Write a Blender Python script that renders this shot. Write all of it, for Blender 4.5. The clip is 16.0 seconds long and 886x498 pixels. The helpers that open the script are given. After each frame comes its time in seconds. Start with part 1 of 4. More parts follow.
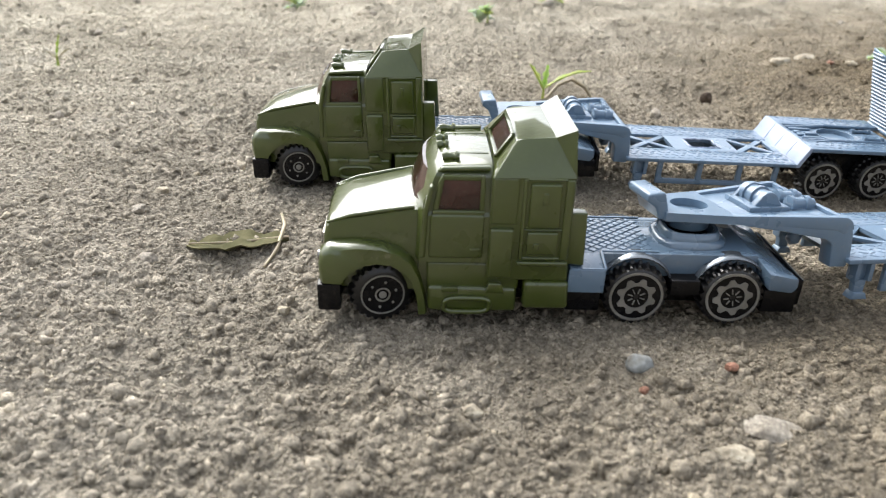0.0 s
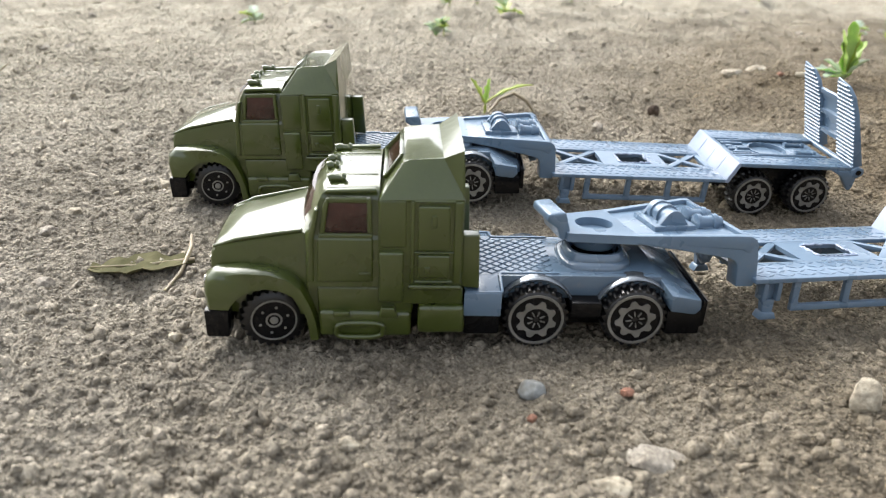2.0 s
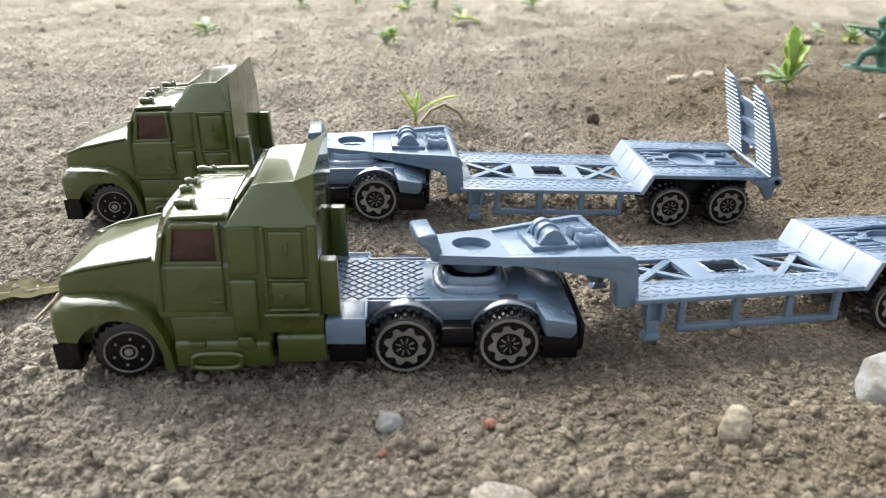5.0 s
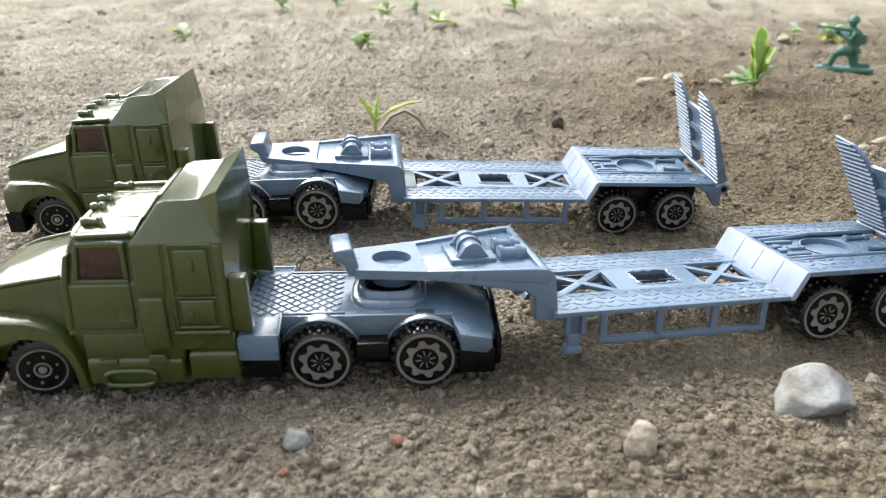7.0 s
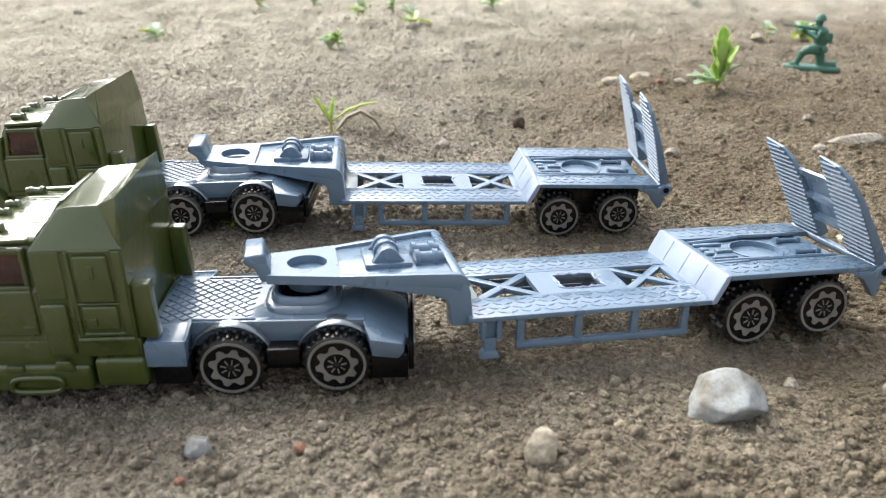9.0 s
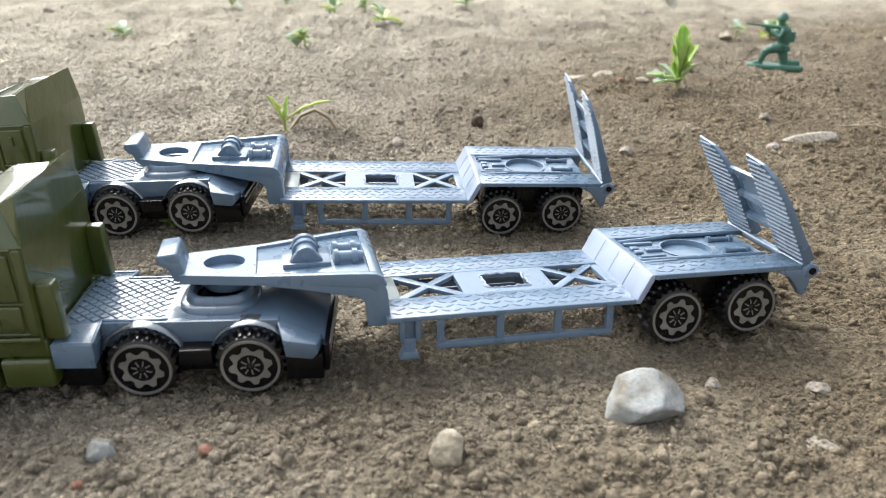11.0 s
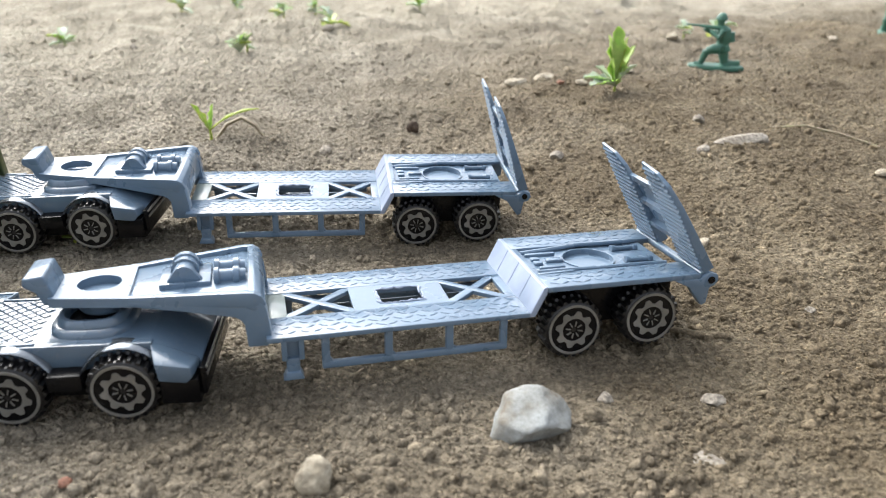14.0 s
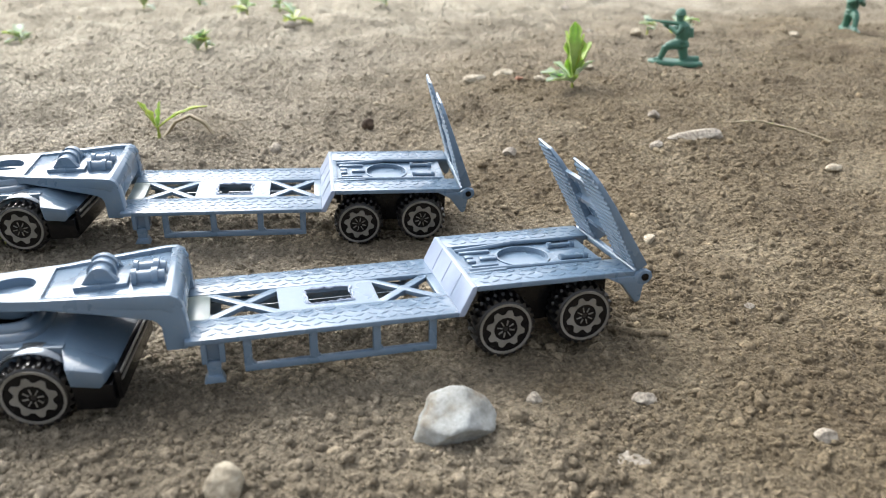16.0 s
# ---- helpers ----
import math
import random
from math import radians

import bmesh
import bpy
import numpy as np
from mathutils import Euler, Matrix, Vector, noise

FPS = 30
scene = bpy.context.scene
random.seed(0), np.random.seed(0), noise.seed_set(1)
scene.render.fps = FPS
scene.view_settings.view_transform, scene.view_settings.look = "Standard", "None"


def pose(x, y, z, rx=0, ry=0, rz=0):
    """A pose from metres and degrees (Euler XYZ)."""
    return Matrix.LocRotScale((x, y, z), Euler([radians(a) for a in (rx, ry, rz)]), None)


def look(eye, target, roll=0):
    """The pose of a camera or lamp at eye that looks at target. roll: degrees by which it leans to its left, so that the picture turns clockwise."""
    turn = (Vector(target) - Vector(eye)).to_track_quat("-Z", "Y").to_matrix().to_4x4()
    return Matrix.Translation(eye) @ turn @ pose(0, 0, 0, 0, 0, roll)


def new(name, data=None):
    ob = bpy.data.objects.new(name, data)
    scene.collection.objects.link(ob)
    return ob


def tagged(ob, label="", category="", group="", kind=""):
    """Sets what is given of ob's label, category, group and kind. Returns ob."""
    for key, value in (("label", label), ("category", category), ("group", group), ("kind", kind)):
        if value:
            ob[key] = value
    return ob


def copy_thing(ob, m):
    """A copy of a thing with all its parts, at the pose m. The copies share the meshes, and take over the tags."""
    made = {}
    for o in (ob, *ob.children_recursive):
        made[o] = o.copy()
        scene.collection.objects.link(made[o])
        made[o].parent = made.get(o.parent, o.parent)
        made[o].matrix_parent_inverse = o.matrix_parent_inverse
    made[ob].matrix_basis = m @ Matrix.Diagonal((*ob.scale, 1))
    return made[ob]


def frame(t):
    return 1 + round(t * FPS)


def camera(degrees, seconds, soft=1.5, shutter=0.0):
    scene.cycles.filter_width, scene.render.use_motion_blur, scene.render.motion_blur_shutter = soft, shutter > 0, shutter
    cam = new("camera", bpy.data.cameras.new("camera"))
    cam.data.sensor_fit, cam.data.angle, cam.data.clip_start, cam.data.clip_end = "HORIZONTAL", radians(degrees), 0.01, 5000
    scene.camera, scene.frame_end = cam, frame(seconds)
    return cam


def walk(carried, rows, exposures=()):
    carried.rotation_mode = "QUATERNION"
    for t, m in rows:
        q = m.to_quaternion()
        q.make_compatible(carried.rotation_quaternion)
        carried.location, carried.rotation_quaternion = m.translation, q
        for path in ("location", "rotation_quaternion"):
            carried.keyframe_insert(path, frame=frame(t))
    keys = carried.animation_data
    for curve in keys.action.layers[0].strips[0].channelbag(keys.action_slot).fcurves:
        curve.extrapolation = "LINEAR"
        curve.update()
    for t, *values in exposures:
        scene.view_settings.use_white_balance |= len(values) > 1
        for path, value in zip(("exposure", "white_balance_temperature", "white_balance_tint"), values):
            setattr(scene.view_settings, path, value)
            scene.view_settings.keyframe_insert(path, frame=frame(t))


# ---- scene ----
cam = camera(60.0, 16.0, 1.0)
PATH = [
    (0, (0.01351, 0.00461, 0.07734), (0.01259, 0.13920, 0.01112), 2.25),
    (0.5, (0.01746, 0.00601, 0.07791), (0.01705, 0.14077, 0.01203), 2.32),
    (1, (0.02250, 0.00724, 0.07852), (0.02259, 0.14218, 0.01302), 1.85),
    (1.5, (0.02705, 0.00813, 0.07888), (0.02732, 0.14318, 0.01361), 2.13),
    (2, (0.03117, 0.00953, 0.07839), (0.03203, 0.14498, 0.01394), 2.08),
    (2.5, (0.03565, 0.01074, 0.07668), (0.03725, 0.14620, 0.01228), 2.02),
    (3, (0.03986, 0.01234, 0.07618), (0.04194, 0.14795, 0.01212), 1.81),
    (3.5, (0.04234, 0.01293, 0.07732), (0.04405, 0.14877, 0.01371), 1.65),
    (4, (0.04590, 0.01422, 0.07809), (0.04772, 0.15015, 0.01470), 1.68),
    (6.5, (0.06749, 0.01764, 0.08184), (0.06774, 0.15342, 0.01809), 0.48),
    (7, (0.07102, 0.01801, 0.08213), (0.07114, 0.15378, 0.01837), 0.54),
    (7.5, (0.07581, 0.01845, 0.08198), (0.07605, 0.15412, 0.01798), 0.49),
    (8, (0.07960, 0.01858, 0.08225), (0.07969, 0.15413, 0.01803), 0.29),
    (8.5, (0.08335, 0.01887, 0.08315), (0.08275, 0.15426, 0.01857), 0.23),
    (9, (0.08676, 0.01950, 0.08300), (0.08683, 0.15507, 0.01880), 0.39),
    (9.5, (0.08994, 0.01960, 0.08309), (0.09003, 0.15515, 0.01886), 0.45),
    (10, (0.09394, 0.01992, 0.08273), (0.09443, 0.15550, 0.01856), 0.47),
    (12.5, (0.10857, 0.02288, 0.08226), (0.11138, 0.15825, 0.01770), 0.44),
    (13, (0.11192, 0.02354, 0.08257), (0.11518, 0.15888, 0.01797), 0.27),
    (13.5, (0.11476, 0.02435, 0.08301), (0.11872, 0.15964, 0.01836), 0.31),
    (14, (0.11787, 0.02534, 0.08320), (0.12291, 0.16080, 0.01899), 0.19),
    (14.5, (0.12071, 0.02528, 0.08228), (0.12629, 0.16043, 0.01743), 0.39),
    (15, (0.12400, 0.02660, 0.08212), (0.13096, 0.16188, 0.01768), 0.44),
    (15.5, (0.12692, 0.02671, 0.08173), (0.13484, 0.16190, 0.01722), 0.43),
    (16, (0.12822, 0.02747, 0.08223), (0.13655, 0.16257, 0.01759), 0.33),
]
walk(cam, [(t, look(eye, target, roll)) for t, eye, target, roll in PATH])
cam.data.dof.use_dof = True
cam.data.dof.focus_distance = 0.175
cam.data.dof.aperture_fstop = 29.0

# ---------------------------------------------------------------- light
world = bpy.data.worlds.new("sky")
scene.world = world
world.use_nodes = True
wn = world.node_tree.nodes
sky = wn.new("ShaderNodeTexSky")
sky.sky_type = "NISHITA"
sky.sun_disc = False
sky.sun_elevation = radians(46)
sky.sun_rotation = radians(-36)
sky.air_density, sky.dust_density, sky.ozone_density = 1.0, 4.0, 1.5
wn["Background"].inputs["Strength"].default_value = 0.34
veil = wn.new("ShaderNodeHueSaturation")  # thin cloud takes the blue out of the sky
veil.inputs["Saturation"].default_value = 0.32
world.node_tree.links.new(sky.outputs["Color"], veil.inputs["Color"])
world.node_tree.links.new(veil.outputs["Color"], wn["Background"].inputs["Color"])

sun = new("sun", bpy.data.lights.new("sun", "SUN"))
sun.data.energy = 2.25
sun.data.angle = radians(52)
sun.data.color = (0.97, 0.985, 0.955)
sun.matrix_world = look((-1.7, 2.6, 3.1), (0.08, 0.15, 0.0))
scene.view_settings.exposure = 0.38

# ---------------------------------------------------------------- materials


def shader(name):
    m = bpy.data.materials.new(name)
    m.use_nodes = True
    return m, m.node_tree, m.node_tree.nodes["Principled BSDF"]


def node(tree, kind, **values):
    n = tree.nodes.new(kind)
    for key, value in values.items():
        n.inputs[key.replace("_", " ")].default_value = value
    return n


def noise_node(tree, scale, detail=4.0, rough=0.55):
    n = node(tree, "ShaderNodeTexNoise", Scale=scale, Detail=detail, Roughness=rough)
    tree.links.new(coords(tree).outputs["Object"], n.inputs["Vector"])
    return n


def coords(tree):
    for n in tree.nodes:
        if n.bl_idname == "ShaderNodeTexCoord":
            return n
    return tree.nodes.new("ShaderNodeTexCoord")


def ramp(tree, source, stops):
    r = tree.nodes.new("ShaderNodeValToRGB")
    e = r.color_ramp.elements
    while len(e) < len(stops):
        e.new(0.5)
    for el, (at, col) in zip(e, stops):
        el.position, el.color = at, (*col, 1.0)
    tree.links.new(source, r.inputs["Fac"])
    return r


def mix(tree, fac, a, b, mode="MIX"):
    n = tree.nodes.new("ShaderNodeMix")
    n.data_type, n.blend_type = "RGBA", mode
    for sock, val in (("Factor", fac), ("A", a), ("B", b)):
        target = next(i for i in n.inputs if i.name == sock and (i.type == "VALUE" if sock == "Factor" else i.type == "RGBA"))
        if isinstance(val, (int, float)):
            target.default_value = val
        elif isinstance(val, tuple):
            target.default_value = (*val, 1.0)
        else:
            tree.links.new(val, target)
    return next(o for o in n.outputs if o.type == "RGBA")


def bump(tree, bsdf, source, distance, strength=1.0):
    b = node(tree, "ShaderNodeBump", Strength=strength, Distance=distance)
    tree.links.new(source, b.inputs["Height"])
    tree.links.new(b.outputs["Normal"], bsdf.inputs["Normal"])


def painted(name, light, dark, rough, metal=0.0, coat=0.0, grain=900.0, relief=0.00003, dust=(0.30, 0.25, 0.19), dusty=0.25, spec=0.5):
    """Paint or plastic with slight mottling, uneven gloss and thin dust."""
    m, t, b = shader(name)
    big, small = noise_node(t, 90.0), noise_node(t, grain, 3.0)
    base = ramp(t, big.outputs["Fac"], [(0.35, dark), (0.68, light)])
    specks = ramp(t, small.outputs["Fac"], [(0.56, (0, 0, 0)), (0.82, (dusty, dusty, dusty))])
    col = mix(t, specks.outputs["Color"], base.outputs["Color"], dust)
    t.links.new(col, b.inputs["Base Color"])
    gloss = ramp(t, big.outputs["Fac"], [(0.3, (rough * 0.8,) * 3), (0.75, (rough * 1.35,) * 3)])
    t.links.new(gloss.outputs["Color"], b.inputs["Roughness"])
    b.inputs["Metallic"].default_value = metal
    b.inputs["Coat Weight"].default_value = coat
    b.inputs["Coat Roughness"].default_value = 0.06
    b.inputs["Coat IOR"].default_value = 1.5
    b.inputs["Specular IOR Level"].default_value = spec
    bump(t, b, noise_node(t, 260.0, 3.0).outputs["Fac"], relief * 4, 0.6)
    return m


def earthy(name, stops, scale, fine, rough=0.95, relief=0.0004, island=0.35, dim_stops=None, smooth=0.0):
    """Soil and stone: colour at two scales, varied from piece to piece."""
    m, t, b = shader(name)
    big, small = noise_node(t, scale, 6.0, 0.62), noise_node(t, fine, 5.0, 0.65)
    base = ramp(t, big.outputs["Fac"], stops)
    if dim_stops:
        # light painted in: a browner patch dimmed at right, paler far soil brightened
        dim_brown = ramp(t, big.outputs["Fac"], dim_stops)
        pale_lit = ramp(t, big.outputs["Fac"], PALE_LIT)
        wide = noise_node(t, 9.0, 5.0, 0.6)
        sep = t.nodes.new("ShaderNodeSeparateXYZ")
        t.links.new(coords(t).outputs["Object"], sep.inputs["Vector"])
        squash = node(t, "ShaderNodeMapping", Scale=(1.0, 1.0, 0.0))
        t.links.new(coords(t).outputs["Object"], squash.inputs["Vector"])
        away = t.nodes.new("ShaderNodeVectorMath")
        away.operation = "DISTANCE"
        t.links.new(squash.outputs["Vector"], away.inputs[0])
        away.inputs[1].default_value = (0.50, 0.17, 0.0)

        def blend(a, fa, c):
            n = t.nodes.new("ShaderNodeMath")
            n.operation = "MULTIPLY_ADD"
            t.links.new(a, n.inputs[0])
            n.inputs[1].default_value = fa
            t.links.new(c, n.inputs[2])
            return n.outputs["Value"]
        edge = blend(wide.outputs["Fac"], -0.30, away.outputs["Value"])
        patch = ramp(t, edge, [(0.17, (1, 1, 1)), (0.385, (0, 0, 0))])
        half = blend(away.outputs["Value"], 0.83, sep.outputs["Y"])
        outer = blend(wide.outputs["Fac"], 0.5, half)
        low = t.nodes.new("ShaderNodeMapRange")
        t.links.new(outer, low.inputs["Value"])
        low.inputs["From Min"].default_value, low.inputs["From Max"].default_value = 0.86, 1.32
        lighter = mix(t, low.outputs["Result"], base.outputs["Color"], pale_lit.outputs["Color"])
        base_out = mix(t, patch.outputs["Color"], lighter, dim_brown.outputs["Color"])
    else:
        base_out = base.outputs["Color"]
    grit = ramp(t, small.outputs["Fac"], [(0.30, (0.46, 0.44, 0.41)), (0.50, (1.0, 1.0, 1.0)), (0.72, (1.6, 1.6, 1.58))])
    col = mix(t, 1.0 - smooth, base_out, grit.outputs["Color"], "MULTIPLY")
    if island:
        geo = t.nodes.new("ShaderNodeNewGeometry")
        vary = ramp(t, geo.outputs["Random Per Island"], [(0.0, (1 - island,) * 3), (0.6, (1.05, 1.05, 1.05)), (0.97, (1 + island,) * 3), (1.0, (1.7, 1.68, 1.6))])
        col = mix(t, 1.0, col, vary.outputs["Color"], "MULTIPLY")
    t.links.new(col, b.inputs["Base Color"])
    b.inputs["Roughness"].default_value = rough
    b.inputs["Specular IOR Level"].default_value = 0.25
    if dim_stops:
        mid = noise_node(t, 330.0, 4.0, 0.6)
        tops = t.nodes.new("ShaderNodeTexVoronoi")
        tops.inputs["Scale"].default_value = 620.0
        t.links.new(coords(t).outputs["Object"], tops.inputs["Vector"])
        both_h = t.nodes.new("ShaderNodeMath")
        both_h.operation = "MULTIPLY_ADD"
        t.links.new(mid.outputs["Fac"], both_h.inputs[0])
        both_h.inputs[1].default_value = 1.5
        t.links.new(small.outputs["Fac"], both_h.inputs[2])
        less = t.nodes.new("ShaderNodeMath")
        less.operation = "SUBTRACT"
        t.links.new(both_h.outputs["Value"], less.inputs[0])
        t.links.new(tops.outputs["Distance"], less.inputs[1])
        bump(t, b, less.outputs["Value"], relief * 2.2)
    else:
        bump(t, b, small.outputs["Fac"], relief)
    return m


def leafy(name, light, dark, through_light=0.35):
    m, t, b = shader(name)
    n = noise_node(t, 220.0, 4.0)
    base = ramp(t, n.outputs["Fac"], [(0.3, dark), (0.7, light)])
    t.links.new(base.outputs["Color"], b.inputs["Base Color"])
    b.inputs["Roughness"].default_value = 0.5
    b.inputs["Subsurface Weight"].default_value = through_light
    b.inputs["Subsurface Radius"].default_value = (0.002, 0.003, 0.001)
    b.inputs["Subsurface Scale"].default_value = 0.5
    bump(t, b, noise_node(t, 900.0, 3.0).outputs["Fac"], 0.0001)
    return m


SOIL = [(0.28, (0.168, 0.147, 0.114)), (0.50, (0.2716, 0.242, 0.193)), (0.72, (0.3708, 0.334, 0.275))]
# far pale soil brightened for skylight, then brown soil darkened for weaker light
PALE_LIT = [(0.28, (0.250, 0.224, 0.170)), (0.50, (0.368, 0.332, 0.260)), (0.72, (0.485, 0.445, 0.358))]
DIM_BROWN = [(0.28, (0.094, 0.0715, 0.0445)), (0.52, (0.155, 0.1235, 0.0805)), (0.75, (0.228, 0.189, 0.130))]
M_SOIL = earthy("dry_soil", SOIL, 26.0, 900.0, relief=0.0007, island=0, dim_stops=DIM_BROWN)
M_CRUMB = earthy("soil_crumbs", SOIL, 26.0, 1400.0, relief=0.0002, island=0.17, dim_stops=DIM_BROWN)
M_ROCK = earthy("pale_rock", [(0.36, (0.17, 0.145, 0.11)), (0.48, (0.245, 0.25, 0.236)), (0.66, (0.325, 0.345, 0.345))], 110.0, 1100.0, 0.75, 0.0002, 0, smooth=0.65)
M_CREAM = earthy("cream_stone", [(0.3, (0.29, 0.245, 0.18)), (0.55, (0.42, 0.375, 0.29)), (0.8, (0.50, 0.465, 0.39))], 260.0, 900.0, 0.85, 0.0006, 0, smooth=0.4)
M_STONE = earthy("tan_stone", [(0.3, (0.2176, 0.1888, 0.1504)), (0.6, (0.3072, 0.2784, 0.2336)), (0.8, (0.3712, 0.3488, 0.3072))], 200.0, 1300.0, 0.85, 0.0002, 0)
M_BRICK = earthy("brick_chip", [(0.3, (0.2304, 0.1088, 0.0736)), (0.7, (0.32, 0.1792, 0.128))], 300.0, 1800.0, 0.9, 0.0001, 0)
M_HOLE_SHADE = earthy("hole_shade", [(0.3, (0.032, 0.0224, 0.016)), (0.7, (0.0768, 0.0544, 0.0384))], 200.0, 1500.0, 0.95, 0.0002, 0)
M_GREEN = painted("olive_enamel", (0.048, 0.065, 0.0092), (0.039, 0.0535, 0.0072), 0.3, coat=1.0, dusty=0.03, relief=0.00008, spec=0.35)
M_GREY = painted("grey_blue_plastic", (0.121, 0.184, 0.259), (0.102, 0.156, 0.222), 0.28, coat=0.3, dusty=0.12)
M_STEEL = painted("grey_chassis_plastic", (0.100, 0.150, 0.208), (0.082, 0.124, 0.175), 0.24, coat=0.5, dusty=0.12)
M_BLACK = painted("black_plastic", (0.0064, 0.0064, 0.007), (0.0038, 0.0038, 0.0045), 0.22, dusty=0.02, spec=0.2)
M_TYRE = painted("black_rubber", (0.0077, 0.0077, 0.0083), (0.0051, 0.0051, 0.0058), 0.32, dusty=0.05, spec=0.5)
M_SILVER = painted("silver_print", (0.27, 0.262, 0.24), (0.15, 0.145, 0.13), 0.34, metal=0.3, dusty=0.3)
M_ARCH = painted("dark_chrome_plastic", (0.25, 0.275, 0.30), (0.15, 0.17, 0.19), 0.2, metal=0.75, dusty=0.15)
M_EDGE = painted("pale_blue_grey_plastic", (0.30, 0.35, 0.46), (0.22, 0.27, 0.36), 0.35, coat=0.2, dusty=0.12)
# yellow-green reflection on the front cross plate, put into its colour
M_GREEN_REFLECT = painted("green_reflection_plastic", (0.165, 0.205, 0.185), (0.125, 0.165, 0.185), 0.3, coat=0.3, dusty=0.2)
M_CHROME = painted("dull_chrome", (0.3968, 0.384, 0.352), (0.32, 0.3072, 0.2816), 0.2, metal=0.9, dusty=0.2)
M_WINDOW = painted("red_brown_window", (0.048, 0.0135, 0.010), (0.010, 0.0034, 0.003), 0.14, coat=0.6, dusty=0.08, spec=0.3)
M_SOLDIER = painted("sea_green_plastic", (0.048, 0.1472, 0.1024), (0.0352, 0.1152, 0.08), 0.4, dusty=0.2)
M_LEAF = leafy("fresh_leaf", (0.36, 0.48, 0.13), (0.24, 0.36, 0.08))
M_PALE = leafy("pale_leaf", (0.43, 0.49, 0.37), (0.28, 0.36, 0.26))
M_SPROUT = leafy("yellow_leaf", (0.33, 0.35, 0.055), (0.18, 0.25, 0.03))
M_DRY = leafy("dry_leaf", (0.115, 0.106, 0.056), (0.050, 0.050, 0.022), 0.0)
M_DRY.node_tree.nodes["Principled BSDF"].inputs["Specular IOR Level"].default_value = 0.1
M_DRY.node_tree.nodes["Principled BSDF"].inputs["Roughness"].default_value = 0.9
M_STRAW = leafy("straw", (0.3328, 0.2816, 0.192), (0.2432, 0.1984, 0.128), 0.1)

# ---------------------------------------------------------------- tools


def finish(bm, smooth=34.0, unit=0.001):
    me = bpy.data.meshes.new("mesh")
    bmesh.ops.recalc_face_normals(bm, faces=bm.faces)
    if unit != 1:
        bmesh.ops.scale(bm, vec=(unit, unit, unit), verts=bm.verts)
    for f in bm.faces:
        f.smooth = True
    bm.to_mesh(me)
    bm.free()
    me.set_sharp_from_angle(angle=radians(smooth))
    return me


def part(name, bm, material, parent=None, label="", smooth=34.0):
    """One mesh object, given in millimetres, under its thing or part."""
    me = bm if isinstance(bm, bpy.types.Mesh) else finish(bm, smooth)
    if not me.materials:
        me.materials.append(material)
    ob = new(name, me)
    ob.parent = parent
    return tagged(ob, label)


def thing(name, label, category, group="", m=None):
    ob = tagged(new(name), label, category, group)
    ob.empty_display_size = 0.01
    if m is not None:
        ob.matrix_world = m
    return ob


def prism(bm, outline, y0, y1, bevel=0.0, taper=None, seg=2):
    """Extrudes an (x, z) outline from y0 to y1. taper(x) gives (y0, y1) by place."""
    two = []
    for k in (0, 1):
        row = []
        for x, z in outline:
            y = (taper(x) if taper else (y0, y1))[k]
            row.append(bm.verts.new((x, y, z)))
        two.append(row)
    made = [bm.faces.new(two[0]), bm.faces.new(two[1][::-1])]
    for i in range(len(outline)):
        j = (i + 1) % len(outline)
        made.append(bm.faces.new((two[0][j], two[0][i], two[1][i], two[1][j])))
    if bevel:
        soften(bm, made, bevel, seg)
    return made


def soften(bm, faces, width, seg=2):
    faces = [f for f in faces if f.is_valid]
    bmesh.ops.recalc_face_normals(bm, faces=faces)
    edges = {e for f in faces for e in f.edges if len(e.link_faces) == 2 and e.calc_face_angle(0) > radians(20)}
    bmesh.ops.bevel(bm, geom=list(edges), offset=width, segments=seg, profile=0.5, affect="EDGES", clamp_overlap=True)


def box(bm, x0, x1, y0, y1, z0, z1, bevel=0.0, seg=2):
    return prism(bm, [(x0, z0), (x1, z0), (x1, z1), (x0, z1)], y0, y1, bevel, seg=seg)


def loft(bm, rings, closed=True):
    """Skins rows of points of one length, with end caps."""
    rows = [[bm.verts.new(p) for p in ring] for ring in rings]
    made = []
    n = len(rows[0])
    for a, b in zip(rows, rows[1:]):
        for i in range(n if closed else n - 1):
            j = (i + 1) % n
            made.append(bm.faces.new((a[i], a[j], b[j], b[i])))
    if closed:
        made.append(bm.faces.new(rows[0][::-1]))
        made.append(bm.faces.new(rows[-1]))
    return made


def turned(bm, profile, at, axis="y", seg=32):
    """Turns a (radius, height) profile round an axis through a place."""
    rings = []
    for r, h in profile:
        ring = []
        for k in range(seg):
            a = 2 * math.pi * k / seg
            u, v = r * math.cos(a), r * math.sin(a)
            p = {"y": (u, h, v), "z": (u, v, h), "x": (h, u, v)}[axis]
            ring.append((at[0] + p[0], at[1] + p[1], at[2] + p[2]))
        rings.append(ring)
    return loft(bm, rings)


def bar(bm, a, b, wide, high, bevel=0.0):
    """A straight bar with a rectangular section between two places."""
    a, b = Vector(a), Vector(b)
    along = (b - a).normalized()
    up = Vector((0, 0, 1)) if abs(along.z) < 0.9 else Vector((1, 0, 0))
    side = along.cross(up).normalized() * wide / 2
    up = side.cross(along).normalized() * high / 2
    made = loft(bm, [[p - side - up, p + side - up, p + side + up, p - side + up] for p in (a, b)])
    if bevel:
        soften(bm, made, bevel)
    return made


